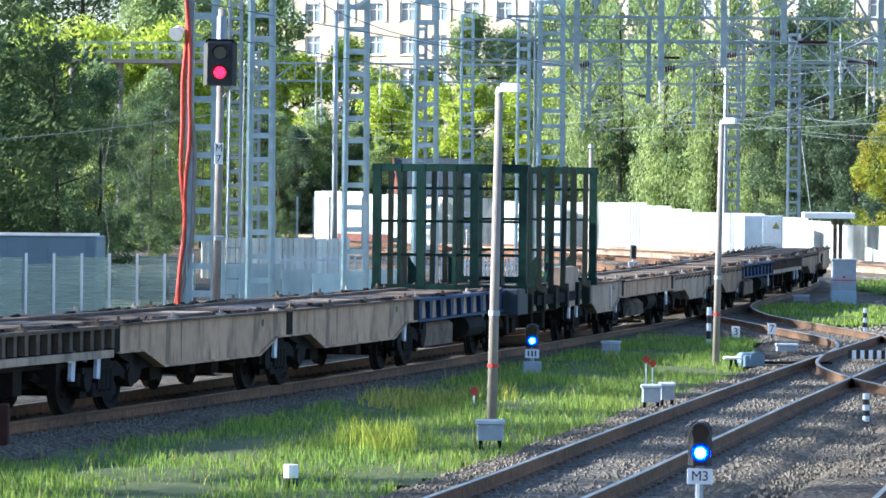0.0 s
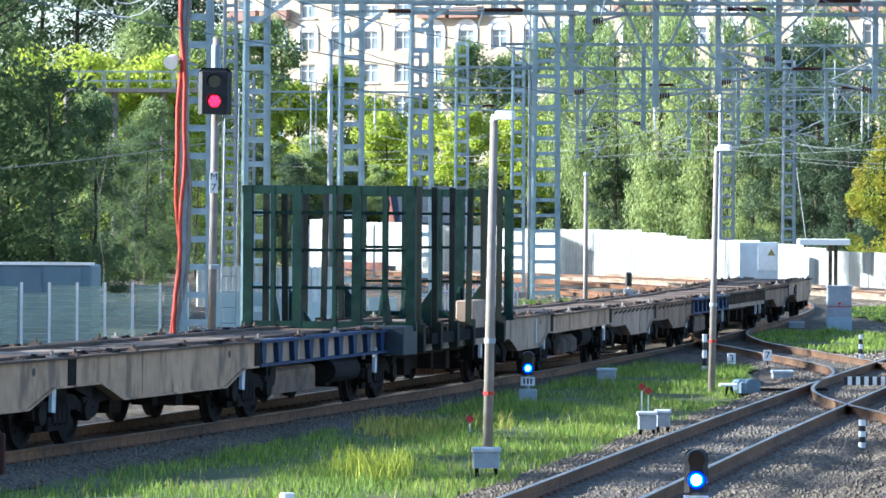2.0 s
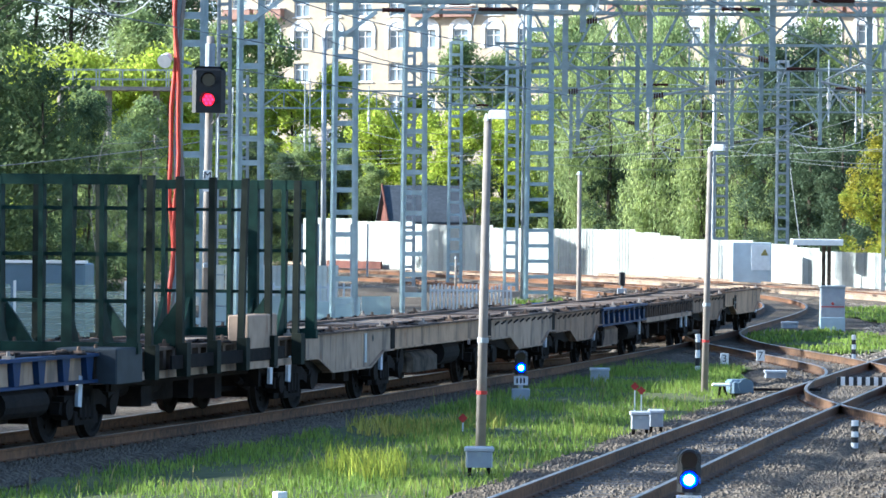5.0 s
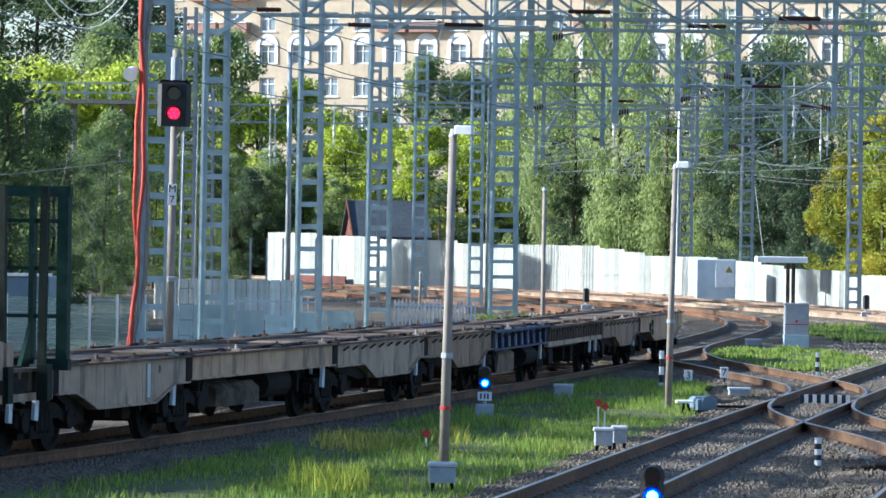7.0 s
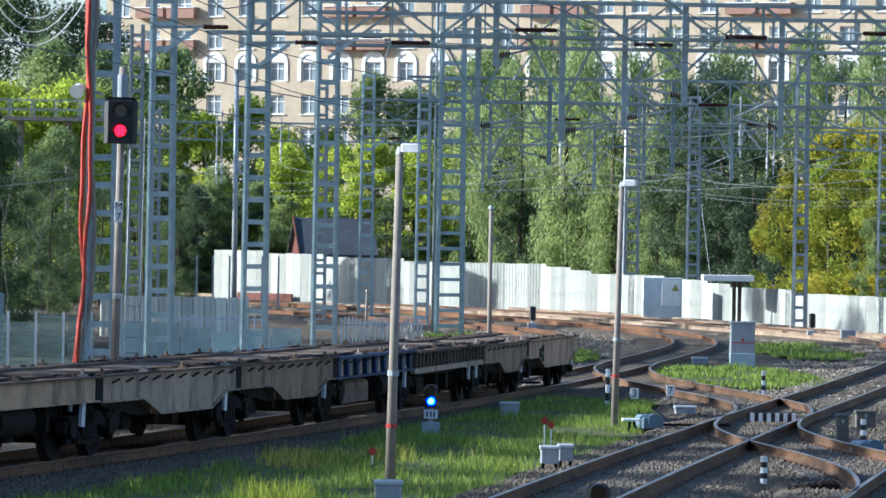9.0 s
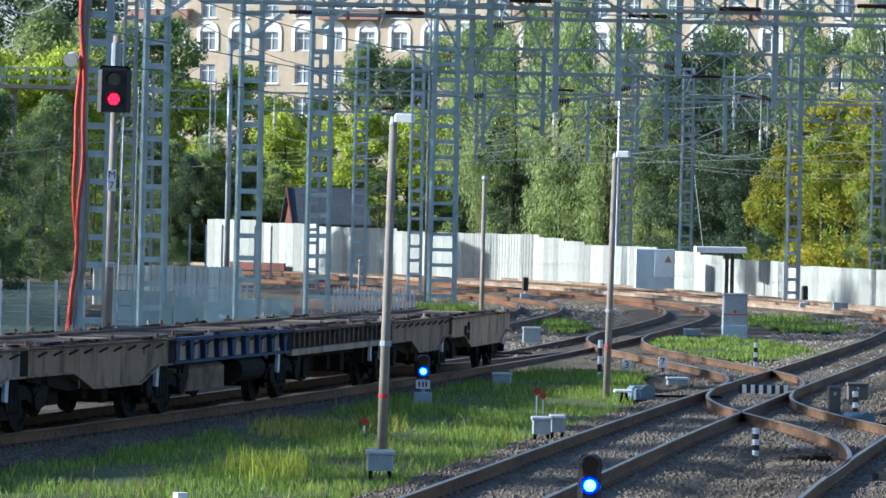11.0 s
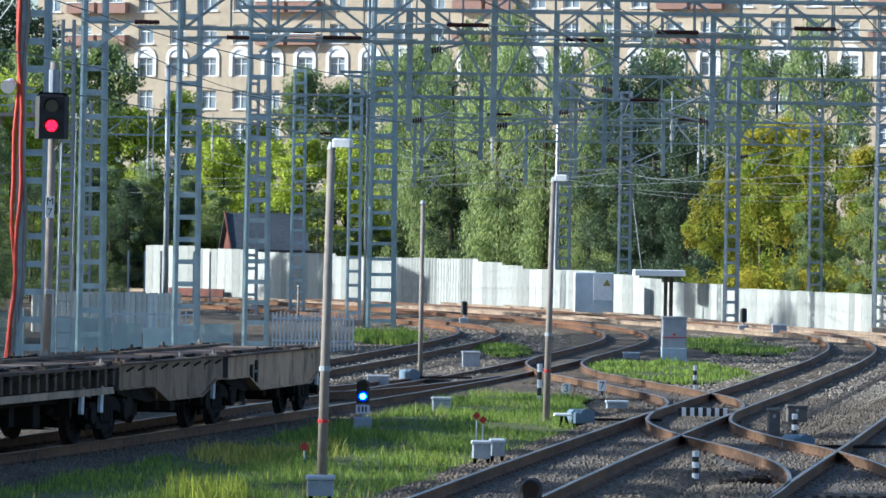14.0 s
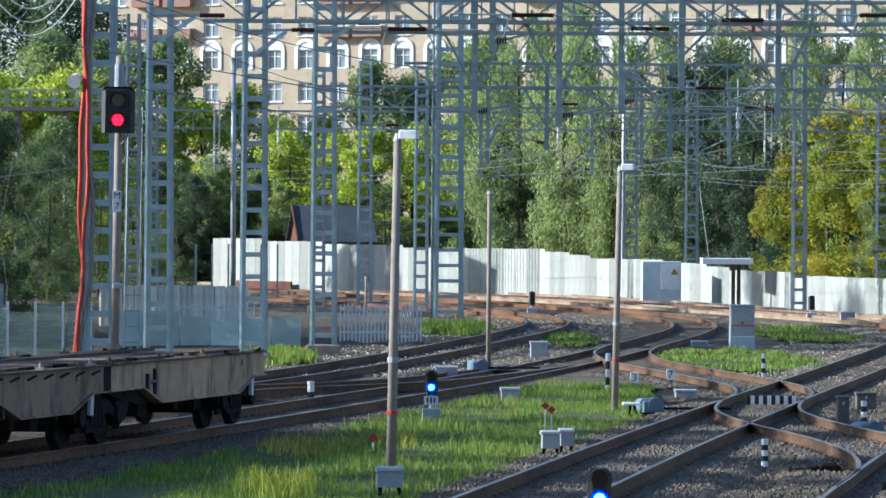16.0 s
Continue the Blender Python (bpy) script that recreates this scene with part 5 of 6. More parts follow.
def footbridge(x0, x1, y, z):
    """A raised walkway with a pale railing, half hidden by the trees."""
    root = thing("footbridge", "grey raised walkway with a pale steel railing among trees", "bridge", ((x0 + x1) / 2, y, -0.25))
    L = x1 - x0
    part("deck", Geo().box((0, 0, z), (L, 2.0, 0.22)), M_CONC, root)
    for k in range(4):
        part("pier", Geo().tube((-L / 2 + 0.6 + k * (L - 1.2) / 3, 0, 0), (-L / 2 + 0.6 + k * (L - 1.2) / 3, 0, z - 0.1), 0.2, n=10), M_CONC, root)
    for d in (-0.95, 0.95):
        n = int(L / 1.2)
        for k in range(n + 1):
            part("post", Geo().box((-L / 2 + 0.03 + k * (L - 0.06) / n, d, z + 0.6), (0.07, 0.07, 1.0)), M_STEEL, root)
        for q in (0.55, 1.1):
            part("rail", Geo().box((0, d, z + q), (L, 0.04, 0.045)), M_STEEL, root)


footbridge(-28.0, -18.5, 268, 10.7)


# ---- small things of the yard ----
def track_box(x, y, w, h, z, label="pale grey track junction box on short legs", d=0.3, legs=True, mt=None):
    root = thing("junction_box", label, "junction box", (x, y, -0.24), group="junction boxes beside the tracks")
    part("case", Geo().cbox((0, 0, z + h / 2), (w, d, h), e=0.02), mt or M_BOX, root)
    part("lid", Geo().cbox((0, 0, z + h + 0.02), (w + 0.04, d + 0.04, 0.05), e=0.015), mt or M_LID, root, "lid of the box")
    part("clasp", Geo().box((0, -d / 2 - 0.012, z + h * 0.8), (0.05, 0.02, 0.06)), M_STEEL, root)
    if legs:
        for dx in (-w * 0.35, w * 0.35):
            part("leg", Geo().box((dx, 0, z / 2), (0.05, 0.08, z)), M_DIRTSHADE, root)
    return root


def striped_post(x, y, h, n=5, r=0.055):
    root = thing("marker_post", "short clearance post with black and white bands", "post", (x, y, -0.24), group="banded marker posts")
    for i in range(n):
        part("band", Geo().tube((0, 0, h * i / n), (0, 0, h * (i + 1) / n), r, n=12), M_WHITE if (i + n + 1) % 2 == 0 else M_BLACK, root, "white band" if (i + n + 1) % 2 == 0 else "black band")
    return root


def stake(x, y, z):
    root = thing("marker_stake", "thin stake with a small red diamond plate", "marker", (x, y, -0.24), group="red marker plates in the grass")
    part("stick", Geo().tube((0, 0, 0), (0, 0, z + 0.24), 0.012, n=6), M_WHITE, root)
    part("plate", Geo().prism([(-0.075, z + 0.24), (0, z + 0.165), (0.075, z + 0.24), (0, z + 0.315)], -0.02, -0.012), M_RED, root, "red diamond plate")
    return root


def number_marker(x, y, z, text):
    root = thing("number_marker", "small white switch number plate on a peg", "sign", (x, y, -0.24), group="switch number plates")
    part("peg", Geo().box((0, 0, (z + 0.1) / 2), (0.03, 0.02, z + 0.15)), M_DIRTSHADE, root)
    pl = part("plate", Geo().cbox((0, -0.02, z + 0.22), (0.19, 0.015, 0.25), e=0.004), M_WHITE, root)
    letters("digit", text, pl, (0, -0.031, z + 0.22), 0.24)


def cabinet(x, y, w, h):
    root = thing("relay_cabinet", "pale grey relay cabinet with a thin red band", "cabinet", (x, y, -0.24), 0)
    part("body", Geo().cbox((0, 0, h / 2), (w, 0.5, h), e=0.02), M_BOX, root)
    part("roof", Geo().cbox((0, 0, h + 0.02), (w + 0.06, 0.58, 0.06), e=0.02), M_STEEL, root)
    part("band", Geo().box((0, -0.252, h * 0.55), (w * 0.98, 0.008, 0.03)), M_RED, root, "thin red band")
    part("emblem", Geo().prism([(-0.06, h * 0.62), (0, h * 0.58), (0.06, h * 0.62), (0, h * 0.66)], -0.262, -0.254), M_RED, root, "small red shape")
    part("door", Geo().cbox((0, -0.253, h * 0.8), (w * 0.88, 0.012, h * 0.34), e=0.004), M_BOX, root)
    part("base_plinth", Geo().cbox((0, 0, 0.22), (w + 0.02, 0.52, 0.42)), M_SHEDLIGHT, root, "pale blue lower panel")
    part("hinge", Geo().box((-w * 0.45, -0.262, h * 0.9), (0.02, 0.02, 0.08)), M_STEEL, root)


def striped_guard(x, y, w, h, n, pale):
    root = thing("guard_board", "low board with black and white bars between the rails", "board", (x, y, -0.12))
    for i in range(n):
        part("bar", Geo().box((-w / 2 + w * (i + 0.5) / n, 0, h / 2), (w / n * 0.98, 0.06, h)), pale if i % 2 else M_BLACK, root, "pale bar" if i % 2 else "black bar")
    return root


def switch_machine(x, y, rz=0):
    root = thing("switch_machine", "grey point machine with rods to the rails", "machine", (x, y, -0.22), rz, group="point machines")
    part("case", Geo().cbox((0, 0, 0.16), (0.44, 0.75, 0.26), e=0.05), M_SHED, root)
    part("motor", Geo().tube((0.05, -0.4, 0.18), (0.05, -0.15, 0.18), 0.14, n=14), M_SHED, root)
    for d in (-0.2, 0.12):
        part("rod", Geo().tube((0.2, d, 0.1), (1.6, d + 0.1, 0.1), 0.022, n=6), M_DIRTSHADE, root)
    part("base_plate", Geo().box((0.3, 0, 0.02), (1.3, 0.9, 0.03)), M_DIRTSHADE, root)


def bracket_stand(x, y):
    root = thing("cable_stand", "low dark stand with a pale flat top", "stand", (x, y, -0.24))
    part("top", Geo().cbox((0, 0, 0.3), (0.36, 0.24, 0.05)), M_WHITE, root)
    part("leg", Geo().beam((-0.05, 0, 0), (-0.02, 0, 0.28), 0.05), M_DIRTSHADE, root)
    part("leg", Geo().beam((0.1, 0, 0), (0.05, 0, 0.28), 0.05), M_DIRTSHADE, root)


def far_signal(x, y, h=0.8):
    root = thing("far_dwarf_signal", "dark dwarf signal seen from behind", "signal", (x, y, -0.2), group="dwarf signals")
    part("base", Geo().cbox((0, 0, 0.15), (0.42, 0.3, 0.3)), M_BOX, root)
    part("head", Geo().cbox((0, 0, h * 0.72), (0.28, 0.22, h * 0.6), e=0.06), M_BLACK, root)
    part("post", Geo().tube((0, 0, 0.25), (0, 0, h * 0.5), 0.05, n=8), M_STEEL, root)


def plain_pole(x, y, h, r, material, label, lean=0.0, cap=True):
    root = thing("pole", label, "pole", (x, y, -0.25), group="plain poles")
    root.matrix_basis = pose(x, y, -0.25, 0, lean, 0)
    part("shaft", Geo().tube((0, 0, 0), (0, 0, h), r, r * 0.8, n=10), material, root, smooth=True)
    if cap:
        part("cap", Geo().tube((0, 0, h), (0, 0, h + 0.09), r * 1.3, r * 0.7, n=8), M_STEEL, root)
    return root


def shed_house(x0, x1, y, eave, ridge, depth=7):
    root = thing("wooden_house", "small brown-red house with a dark slate roof behind the fence", "house", ((x0 + x1) / 2, y, 0), 8)
    w = (x1 - x0) / 2
    part("wall", Geo().prism([(-depth / 2, -0.3), (depth / 2, -0.3), (depth / 2, eave), (0, ridge - 0.1), (-depth / 2, eave)], -w + 0.3, w - 0.3, "x"), M_HOUSE, root)
    for s in (-1, 1):
        g = Geo().add([(-w, s * (depth / 2 + 0.5), eave - 0.25), (w, s * (depth / 2 + 0.5), eave - 0.25), (w, 0, ridge), (-w, 0, ridge),
                       (-w, s * (depth / 2 + 0.5), eave - 0.37), (w, s * (depth / 2 + 0.5), eave - 0.37), (w, 0, ridge - 0.12), (-w, 0, ridge - 0.12)],
                      [(0, 1, 2, 3), (7, 6, 5, 4), (0, 4, 5, 1), (1, 5, 6, 2), (3, 2, 6, 7), (0, 3, 7, 4)])
        part("roof", g, M_ROOF, root, "dark slate roof slope")
    part("barge_board", Geo().beam((-w - 0.02, -depth / 2 - 0.5, eave - 0.3), (-w - 0.02, 0, ridge), 0.08, 0.3), M_HOUSE, root, "red-brown barge board")
    part("window", Geo().box((-w * 0.4, -depth / 2 - 0.02, eave - 0.7), (0.9, 0.05, 0.9)), M_PANE, root)


M_SHEDLIGHT = mat("pale_blue_paint", (0.36, 0.46, 0.52), 0.6, scale=4, var=0.2, bump=0.05)

# boxes, posts and plates
track_box(-0.68, 60.6, 0.35, 0.22, 0.17, "pale grey junction box at the foot of a pole")
track_box(1.70, 72.5, 0.29, 0.23, 0.15)
track_box(1.96, 73.0, 0.22, 0.22, 0.17, d=0.35)
track_box(1.4, 95.5, 0.38, 0.27, 0.04, "low grey cable box beside the track", legs=False)
track_box(2.75, 132, 0.5, 0.4, 0.05, legs=False)
track_box(0.1, 114, 0.55, 0.2, 0.03, "flat grey cover box beside the points", legs=False)
track_box(5.2, 99, 0.45, 0.12, 0.06, "low grey cover with a red edge", legs=False)
track_box(8.1, 146, 0.5, 0.16, 0.03, "low grey cover box by the curve", legs=False)
track_box(16.6, 190, 0.6, 0.4, 0.05, "pale grey box by the far track", legs=False)
track_box(7.35, 85.0, 0.22, 0.5, 0.04, "brown-grey narrow box by the points", legs=False, mt=M_SLEEPER)
track_box(8.5, 93.0, 0.4, 0.3, 0.04, "grey box between the tracks", legs=False, mt=M_SLEEPER)
for x, y, h in ((4.88, 70, 0.42), (7.97, 115, 0.6), (3.68, 103, 0.88), (7.7, 84.6, 0.5)):
    striped_post(x, y, h)
wp = striped_post(-2.72, 96, 0.44, 2, 0.075)
tagged(wp, "short white post with a black lower half")
striped_post(-2.85, 52.6, 0.3, 2, 0.085)
stake(-1.08, 73, 0.03)
stake(1.78, 80, 0.30)
stake(1.90, 80.3, 0.22)
number_marker(4.40, 106, 0.03, "3")
number_marker(5.27, 107, 0.08, "7")
cabinet(9.3, 144, 0.76, 1.36)
striped_guard(6.62, 93.2, 1.0, 0.17, 12, M_WHITE)
# This board's white bars are drawn grey: its shade is put into the colour.
striped_guard(6.4, 61.6, 1.1, 0.1, 12, M_SLEEPER)
gear = thing("point_gear", "heap of dark oily point rods and cranks", "rod gear", (5.65, 67.7, -0.22))
part("crank", Geo().cbox((0, 0, 0.08), (0.3, 0.25, 0.16), e=0.04), M_DIRTSHADE, gear)
for dx, dy in ((-0.35, 0.1), (0.3, -0.15), (0.1, 0.3)):
    part("rod", Geo().tube((0, 0, 0.1), (dx * 1.6, dy * 1.6, 0.03), 0.035, n=6), M_DIRTSHADE, gear)
part("cover", Geo().cbox((-0.25, -0.05, 0.06), (0.2, 0.2, 0.12), e=0.03), M_DIRTSHADE, gear)
switch_machine(4.05, 90.5, 8)
switch_machine(7.3, 79.5, 8)
switch_machine(0.9, 118, 8)
bracket_stand(3.6, 88)
far_signal(3.95, 205, 1.0)
far_signal(15.6, 196, 1.0)
far_signal(19.5, 172, 0.9)
plain_pole(1.18, 118.5, 4.55, 0.065, M_CONC, "thin grey-brown pole beside the curve")
plain_pole(-10.4, 230, 12.2, 0.14, M_STEEL, "tall pale grey pole", lean=-0.2)
# White is put into this pole's colour for its sunlit edges.
plain_pole(10.2, 262, 13, 0.14, M_WHITE, "tall pale concrete pole beside a lattice mast")
plain_pole(-0.42, 180, 13, 0.06, M_STEEL, "tall pale pole beside a lattice mast")
plain_pole(-3.4, 205, 1.6, 0.06, M_CONC, "short thin pole by the far track")
rusty = thing("rusty_post", "short rusty square post beside the rail", "post", (-7.0, 60.0, -0.24))
part("stub", Geo().cbox((0, 0, 0.3), (0.16, 0.16, 0.62), e=0.02), M_WALLRED, rusty)
shed_house(-10.2, -4.9, 312, 3.1, 5.3)
shelter = thing("shelter", "small shelter with a flat white roof on dark columns", "shelter", (14.0, 229, -0.2))
part("roof", Geo().cbox((0, 0, 2.3), (2.5, 2.0, 0.3), e=0.03), M_WHITE, shelter)
for dx in (0.35, 0.62):
    part("column", Geo().box((dx, 0, 1.09), (0.18, 0.2, 2.18)), M_GRIMEBOX, shelter)
trafo = thing("transformer_cabin", "pale grey metal transformer cabin with a warning sign", "cabin", (11.2, 238, -0.2))
part("body", Geo().cbox((0, 0, 1.12), (2.0, 1.6, 2.2), e=0.03), M_CABIN, trafo)
part("door", Geo().cbox((0.45, -0.81, 1.45), (0.95, 0.02, 1.3), e=0.004), M_WHITE, trafo, "white sheet door")
part("warning_sign", Geo().prism([(0.45, 1.55), (0.85, 1.55), (0.65, 1.9)], -0.84, -0.825), M_STRAW, trafo, "yellow warning triangle")
cont = thing("site_container", "blue-grey site container with a white roof edge", "container", (-15.0, 117, -0.25))
part("body", Geo().cbox((0, 0, 1.1), (7.6, 2.4, 2.2), e=0.04), M_SHED, cont)
part("roof_edge", Geo().box((0, -1.1, 2.24), (7.7, 0.3, 0.07)), M_WHITE, cont, "white roof edge")
for i in range(8):
    part("rib", Geo().box((-3.5 + i, -1.215, 1.1), (0.08, 0.03, 2.0)), M_SHED, cont)

# a bare sapling in front of the western trees, and the red kerb below the far fence
rb = random.Random(5)
for bx, by, bh in ((-13.4, 141, 6.0), (-12.5, 143, 5.0)):
    bare = thing("bare_sapling", "thin pale sapling with bare twigs before dark trees", "tree", (bx, by, -0.25), group="bare saplings")
    part("trunk", Geo().pipe([(0, 0, 0), (0.15, 0, bh * 0.3), (-0.1, 0.1, bh * 0.6), (0.35, 0, bh)], 0.012, 5), M_SLEEPER, bare)
    for k in range(11):
        z = bh * (0.35 + 0.055 * k)
        a, q = rb.uniform(0, 6.283), rb.uniform(0.5, 1.3)
        p0 = Vector((0.0, 0.05, z))
        p1 = p0 + Vector((math.cos(a) * q, math.sin(a) * q * 0.5, q * rb.uniform(0.3, 0.9)))
        twig = Geo().tube(p0, p1, 0.012, 0.005, n=4).tube(p0.lerp(p1, 0.5), p0.lerp(p1, 0.5) + Vector((0.3 * math.cos(a + 1), 0, 0.3)), 0.007, 0.004, n=4)
        part("twig", twig, M_SLEEPER, bare)
kerb = thing("kerb_board", "low dull red board at the foot of the far fence", "board", (-11.4, 295.2, -0.3), -58)
part("board", Geo().cbox((0, 0, 0.33), (7.0, 0.12, 0.62), e=0.02), M_HOUSE, kerb)

# posts of the left fence, and its further stretch behind
for i in range(21):
    x = -21.5 + i * 0.65
    fp = thing("fence_post", "slim white fence post", "post", (x, 108.1 + (x + 22) * 0.28, -0.25), group="posts of the left fence")
    part("shaft", Geo().box((0, 0, 0.92), (0.06, 0.06, 1.84)), M_WHITE, fp)
for i in range(6):
    fp = thing("fence_post", "slim pale post of a mesh fence", "post", (-13.6 + i * 0.9, 255, -0.25), group="posts of the mesh fence")
    part("shaft", Geo().box((0, 0, 1.5), (0.1, 0.1, 3.0)), M_STEEL, fp)

# red cables hanging down the first mast
for i, (dx, dy) in enumerate(((-0.38, -0.30), (-0.29, -0.35), (-0.19, -0.31))):
    pts = []
    for k in range(27):
        z = 13.0 - k * 0.5
        sway = 0.05 * math.sin(z * 1.1 + i * 2.2) + 0.02 * math.sin(z * 3.1 + i) - (0.28 * ((2.3 - z) / 2.5) if z < 2.3 else 0)
        pts.append((-7.4 + dx + sway, 100 + dy, z))
    solo("cable", Geo().pipe(pts, 0.045, 8), M_REDCABLE if i < 2 else M_CONC, "thick red cable hanging along the lattice mast" if i < 2 else "pale cable hanging along the lattice mast", "cable", smooth=True)
for x, y, z in ((-7.05, 115, 8.6), (-5.1, 125, 8.7), (-3.5, 136, 9.4), (-3.82, 226, 8.6)):
    br = thing("bracket_arm", "steel bracket with brown insulators on a lattice mast", "bracket", (x, y - 0.3, z), group="bracket arms on masts")
    part("arm", Geo().beam((0, 0, -0.6), (0.85, 0, 0.0), 0.12, 0.1), M_STEEL2, br)
    part("tie", Geo().beam((-0.3, 0, 0.02), (1.0, 0, 0.05), 0.07, 0.07), M_GANTRY, br)
    for k in range(5):
        part("insulator", Geo().tube((1.0 + k * 0.12, 0, 0.05), (1.13 + k * 0.12, 0, 0.05), 0.065, 0.045, n=8), M_WALLRED, br, "brown insulator disc")
spot = thing("floodlight", "white floodlight on an arm of the first mast", "lamp", (-7.9, 99.8, 6.55))
part("arm", Geo().tube((0.1, 0, 0), (0.5, 0.1, -0.1), 0.03, n=6), M_STEEL, spot)
part("shade", Geo().tube((0, 0, 0.05), (-0.06, -0.22, -0.06), 0.1, 0.16, n=14), M_WHITE, spot)

# pale rods with insulators that hang below the far gantry
for x, y, lo, hi in ((-12.35, 250, 6.65, 11.0), (-12.08, 250, 6.65, 10.6), (17.3, 250, 7.4, 10.8), (17.65, 250, 7.6, 10.8), (-8.9, 250, 7.8, 10.2), (5.2, 211, 7.2, 9.6), (11.4, 180, 7.0, 9.4)):
    rod = thing("hanging_rod", "pale suspension rod with insulators below a gantry", "rod", (x, y - 0.35, lo), group="hanging rods of the gantries")
    part("bar", Geo().tube((0, 0, 0), (0, 0, hi - lo), 0.035, n=6), M_STEEL, rod)
    part("insulator", Geo().tube((0, 0, 0.5), (0, 0, 0.75), 0.07, n=8).tube((0, 0, 0.85), (0, 0, 1.1), 0.07, n=8), M_GLASSINS, rod, "pale porcelain insulator")

# cross spans with strain insulators in front of the gantries
for x, y, z, w in ((10.3, 179.55, 9.05, 3.0), (2.35, 124.55, 9.2, 2.2), (11.7, 124.55, 9.25, 2.6), (6.0, 135.55, 9.35, 2.4), (-1.1, 135.55, 9.3, 2.2), (14.2, 210.55, 9.2, 3.0), (5.5, 210.55, 9.3, 2.4), (8.0, 124.55, 9.1, 1.8)):
    span = thing("cross_span", "steel cross span with a dark brown strain insulator", "cable", (x, y, z), group="cross spans of the gantries")
    part("rope", Geo().tube((-w, 0, 0), (w, 0, -0.04), 0.022, n=6), M_GANTRY, span)
    chord = {124.55: 9.0, 135.55: 9.2, 179.55: 9.0, 210.55: 9.1}[y]
    for e in (-w, w):
        part("hanger", Geo().tube((e, 0, -0.02), (e, 0.18, chord - z), 0.022, n=5), M_GANTRY, span)
    ins = Geo().tube((-0.55, -0.002, -0.02), (0.58, -0.002, -0.02), 0.05, n=8)
    for k in range(15):
        ins.tube((-0.52 + k * 0.073, -0.002, -0.02), (-0.48 + k * 0.073, -0.002, -0.02), 0.068, 0.056, n=8)
    part("insulator", ins, M_WALLRED, span, "dark brown ribbed insulator")
    part("tail", Geo().tube((0.55, 0, -0.03), (0.95, 0, -0.75), 0.02, n=5), M_STEEL, span)
    part("tail", Geo().tube((-0.6, 0, -0.03), (-0.75, 0, -0.6), 0.02, n=5), M_STEEL, span)

# jumper cables that hang in loops beside the first mast
for k in range(3):
    pts = []
    for i in range(13):
        u = i / 12
        pts.append((-10.2 + 2.75 * u, 99.2 + 0.25 * k, 7.45 + 0.3 * k + (1.5 + 0.25 * k) * (2 * u - 0.95) ** 2))
    solo("jumper_cable", Geo().pipe(pts, 0.014, 5), M_GLASSINS, "pale jumper cable hanging in a loop beside the mast", "cable", group="jumper cables")

# overhead wires along the lines
for line, ys, zc in ((MAIN, (62, 125, 180, 211, 250, 290), 6.3), (NEAR, (40, 125, 180, 211, 250), 6.4), (BACK, (95, 136, 180, 211, 245), 6.2), (RIGHT, (40, 125, 180), 6.4)):
    for off, z, sag in ((0.0, zc, 0.05), (0.05, zc + 1.6, 0.9)):
        wire("contact_wire" if sag < 0.1 else "messenger_wire", [tuple(line.at(line.s_of(y)) + line.side(line.s_of(y)) * off + Vector((0, 0, z))) for y in ys], 0.010, sag)
for pts, sag, r in (([(-30, 228, 7.0), (-10.4, 230, 8.2), (10.2, 262, 8.0), (30, 240, 7.6)], 0.9, 0.012), ([(-30, 226, 6.2), (-10.4, 230, 7.2), (10.2, 262, 7.2), (30, 240, 6.8)], 0.8, 0.012),
                    ([(-30, 190, 5.6), (-3.82, 226, 6.6), (13.4, 250, 6.4), (30, 235, 7.0)], 0.8, 0.011), ([(0.2, 180, 7.3), (13.4, 250, 7.5), (16.2, 211, 7.4), (26, 190, 8.0)], 0.7, 0.012),
                    ([(-25, 110, 4.0), (-7.05, 115, 5.2)], 0.5, 0.012), ([(-12, 92, 10.0), (-7.4, 100, 10.6), (-5.1, 125, 9.9)], 1.0, 0.015),
                    ([(13.4, 250, 9.0), (14.6, 249, 0.0)], 0.0, 0.03), ([(10.55, 262, 10), (16.2, 211, 9.6), (21.9, 200, 9.2)], 0.5, 0.012), ([(-3.82, 226, 10.5), (10.55, 262, 10.0)], 0.6, 0.012)):
    wire("line_wire", pts, r, sag, "pale sagging line wire between the masts")

# grass by the cabinet, the far curve and the left mast
for k, (cx, cy, rx, ry, n, h) in enumerate(((8.4, 131, 2.2, 12, 3200, 0.24), (12.8, 168, 1.9, 14, 2400, 0.26), (0.5, 172, 1.3, 10, 4000, 0.5), (-4.6, 131, 1.2, 8, 3500, 0.4), (-8.2, 118, 2.5, 8, 3500, 0.5), (4.2, 155, 1.0, 8, 1800, 0.25))):
    grass("yard_grass", ellipse(cx, cy, rx, ry), (cx - rx * 1.3, cx + rx * 1.3, cy - ry * 1.3, cy + ry * 1.3), n, 0.08, h, M_GRASS, "patch of bright green grass in the gravel", 20 + k, w=0.022)
    verge_soil("patch_soil", ellipse(cx, cy, rx * 0.93, ry * 0.93), (cx - rx * 1.3, cx + rx * 1.3, cy - ry * 1.3, cy + ry * 1.3), -0.205 + 0.004 * k)
grass("tall_weeds", ellipse(-2.15, 61.5, 0.62, 2.6), (-3.4, -1.0, 57, 66), 420, 0.15, 0.55, M_WEED, "tall weeds in the verge, coloured yellow-green as if sunlit", 40, w=0.009)
grass("dry_tuft", ellipse(-1.7, 75, 1.3, 4.5), (-3.6, 0.4, 68, 82), 2000, 0.05, 0.38, M_STRAWY, "yellowed tufts beside the ballast, sunlight put into their colour", 41, w=0.010, patch=0.22)

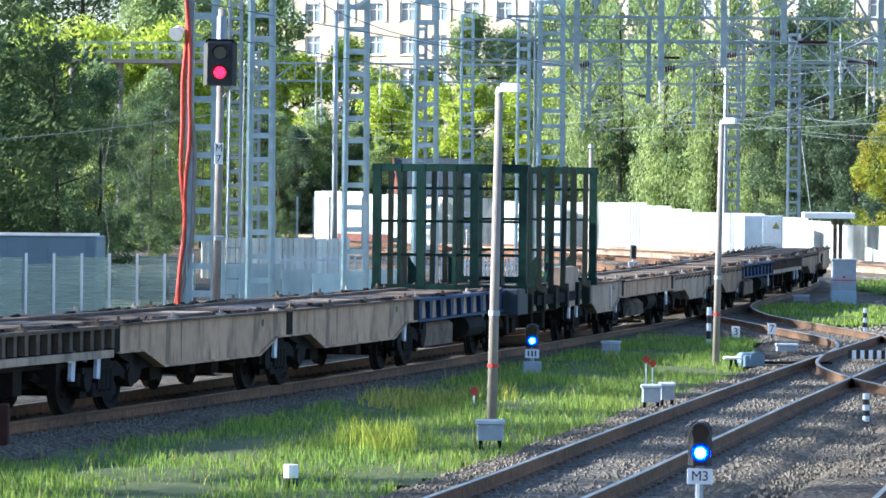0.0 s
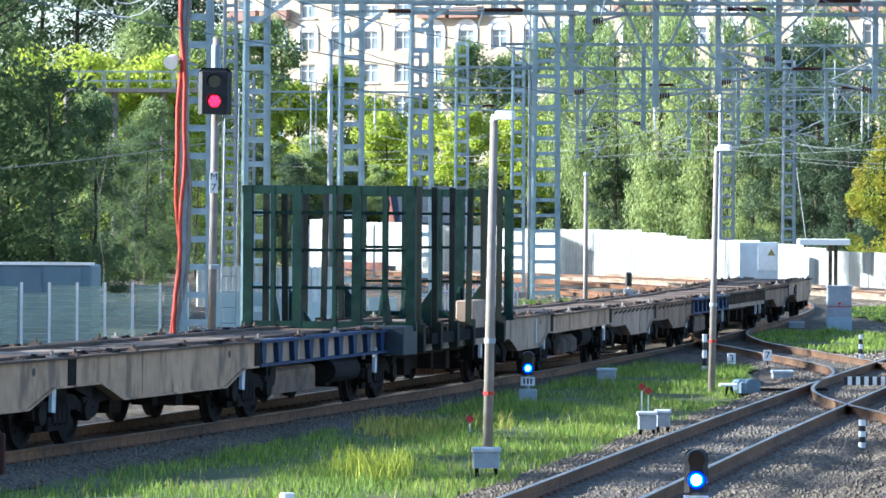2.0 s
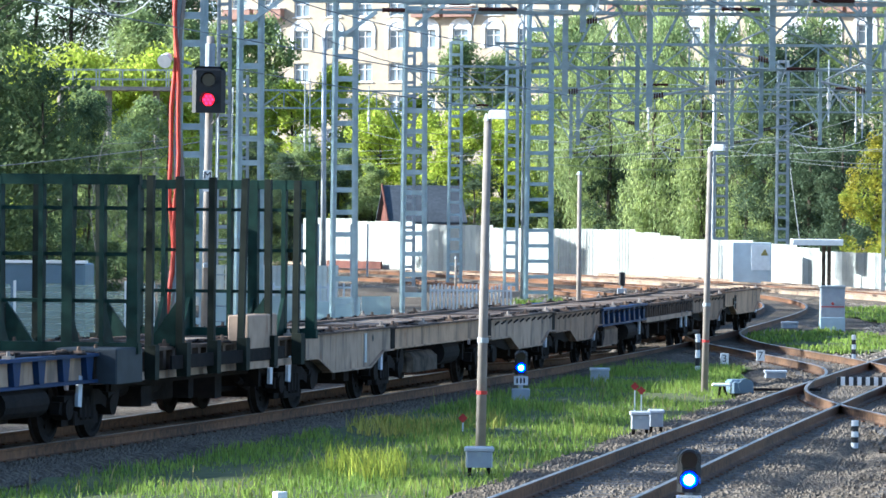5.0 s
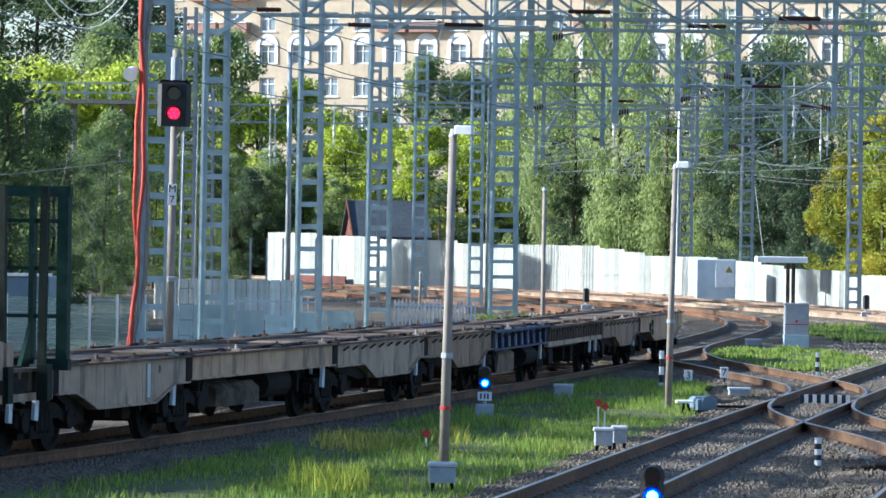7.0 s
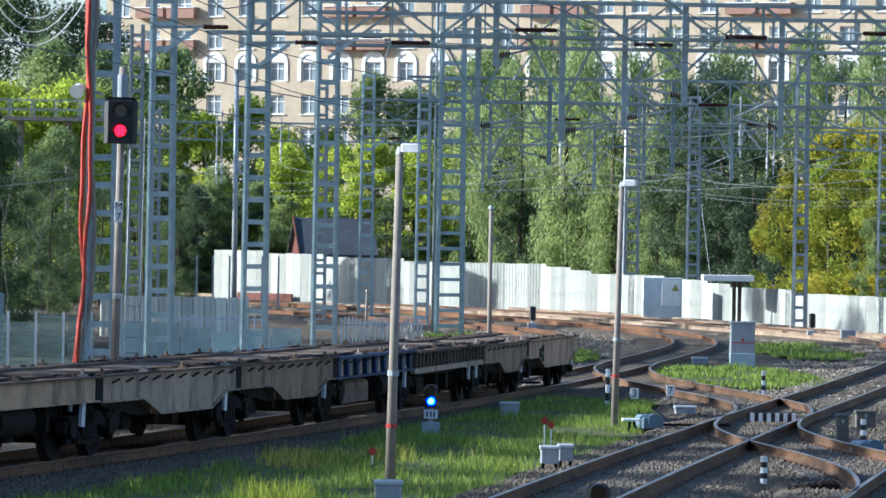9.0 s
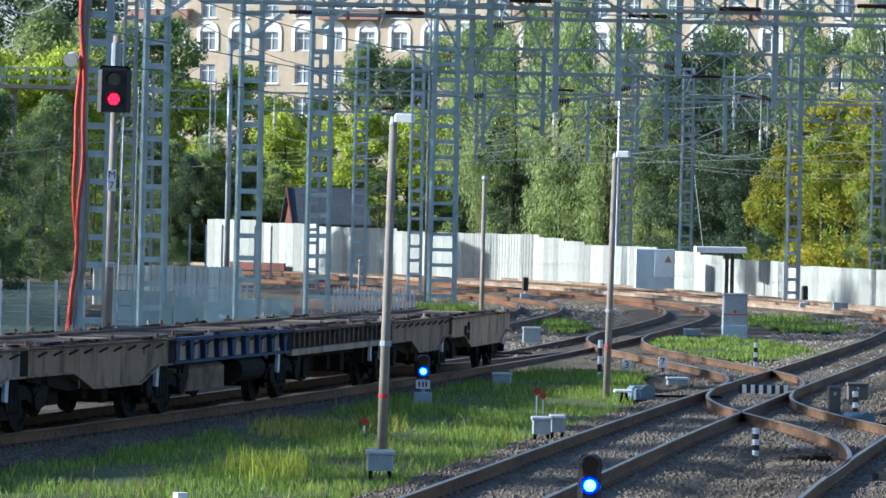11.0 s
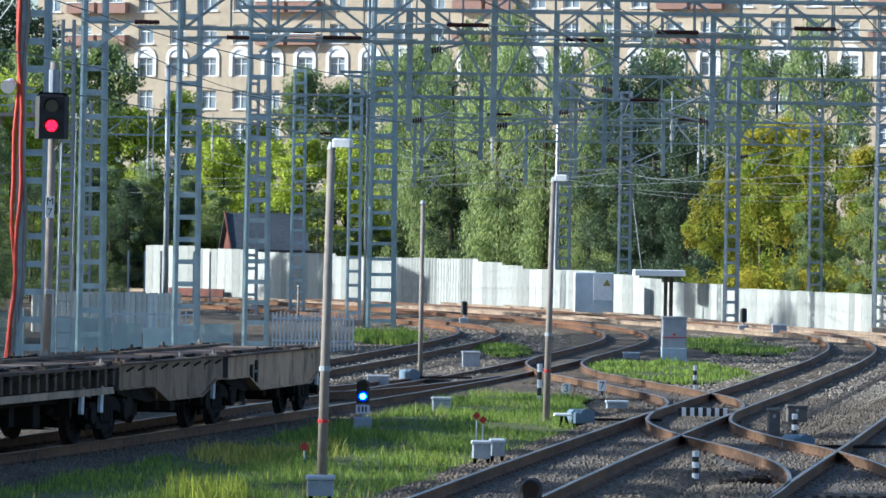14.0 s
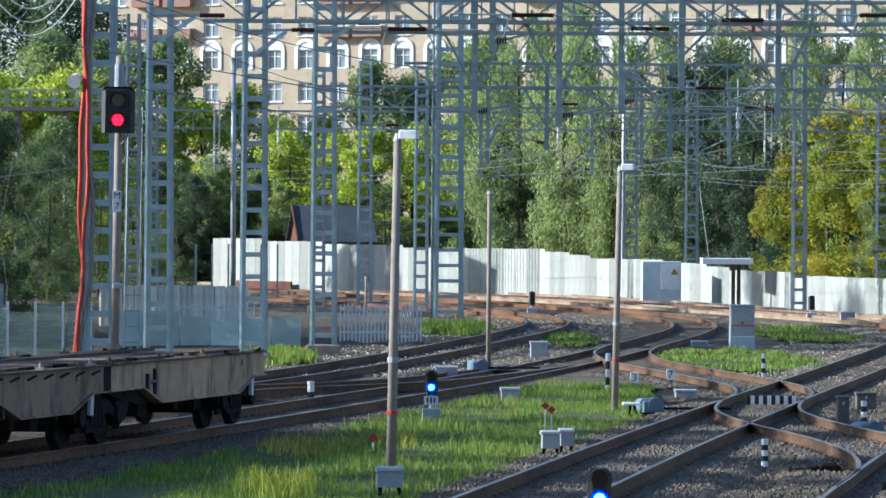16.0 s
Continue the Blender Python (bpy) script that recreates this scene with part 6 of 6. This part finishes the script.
# loose stones on the near ballast
rs = random.Random(77)
stones = Geo()
def stone(x, y, z, s):
    a = [s * rs.uniform(0.6, 1.2) for _ in range(6)]
    stones.add([(x + a[0], y, z), (x - a[1], y, z), (x, y + a[2], z), (x, y - a[3], z), (x, y, z + a[4] * 0.8), (x + s * 0.2, y, z - s)],
               [(0, 2, 4), (2, 1, 4), (1, 3, 4), (3, 0, 4), (2, 0, 5), (1, 2, 5), (3, 1, 5), (0, 3, 5)])
for line, y0, y1, n, lo, hi in ((MAIN, 52, 105, 15000, 0.85, 2.5), (NEAR, 48, 110, 15000, -2.3, 2.6), (RIGHT, 55, 110, 9000, -2.4, 1.5), (CROSS, 66, 120, 5000, -2, 2)):
    for _ in range(n):
        s = line.s_of(rs.uniform(y0, y1))
        o = rs.uniform(lo, hi)
        p = line.at(s) + line.side(s) * o
        z = -0.172 if abs(o) < 1.75 else -0.172 - (abs(o) - 1.75) * 0.42
        if min(abs(abs(o) - 0.796), 9) > 0.09:
            stone(p.x, p.y, p.z + max(z, -0.25) - 0.005, rs.uniform(0.02, 0.045))
solo("ballast_stones", stones, M_STONE, "loose crushed stones of the ballast", "stones", "stuff")
# larger stones round the far tracks; their pale colour stands for sunlit gravel
stones = Geo()
for line, y0, y1, n, lo, hi in ((NEAR, 108, 235, 16000, -4.5, 5.5), (RIGHT, 108, 186, 9000, -4, 4), (BACK, 112, 235, 8000, -4, 4)):
    for _ in range(n):
        s = line.s_of(y0 + (y1 - y0) * rs.random() ** 1.3)
        o = rs.uniform(lo, hi)
        p = line.at(s) + line.side(s) * o
        z = -0.172 if abs(o) < 1.75 else -0.172 - (abs(o) - 1.75) * 0.42
        if abs(abs(o) - 0.796) > 0.16 and (abs(o) > 1.2 or line is BACK or rs.random() < 0.25):
            stone(p.x, p.y, p.z + max(z, -0.25) - 0.005, rs.uniform(0.025, 0.055))
solo("pale_ballast_stones", stones, M_STONEP, "crushed stones round the far tracks, coloured pale as if sunlit", "stones", "stuff")

sleepers(MAIN, main_track, 60, 118)
sleepers(NEAR, near_track, 48, 112)
sleepers(RIGHT, right_track, 55, 100)
sleepers(CROSS, cross_track, 66, 120)


motions()
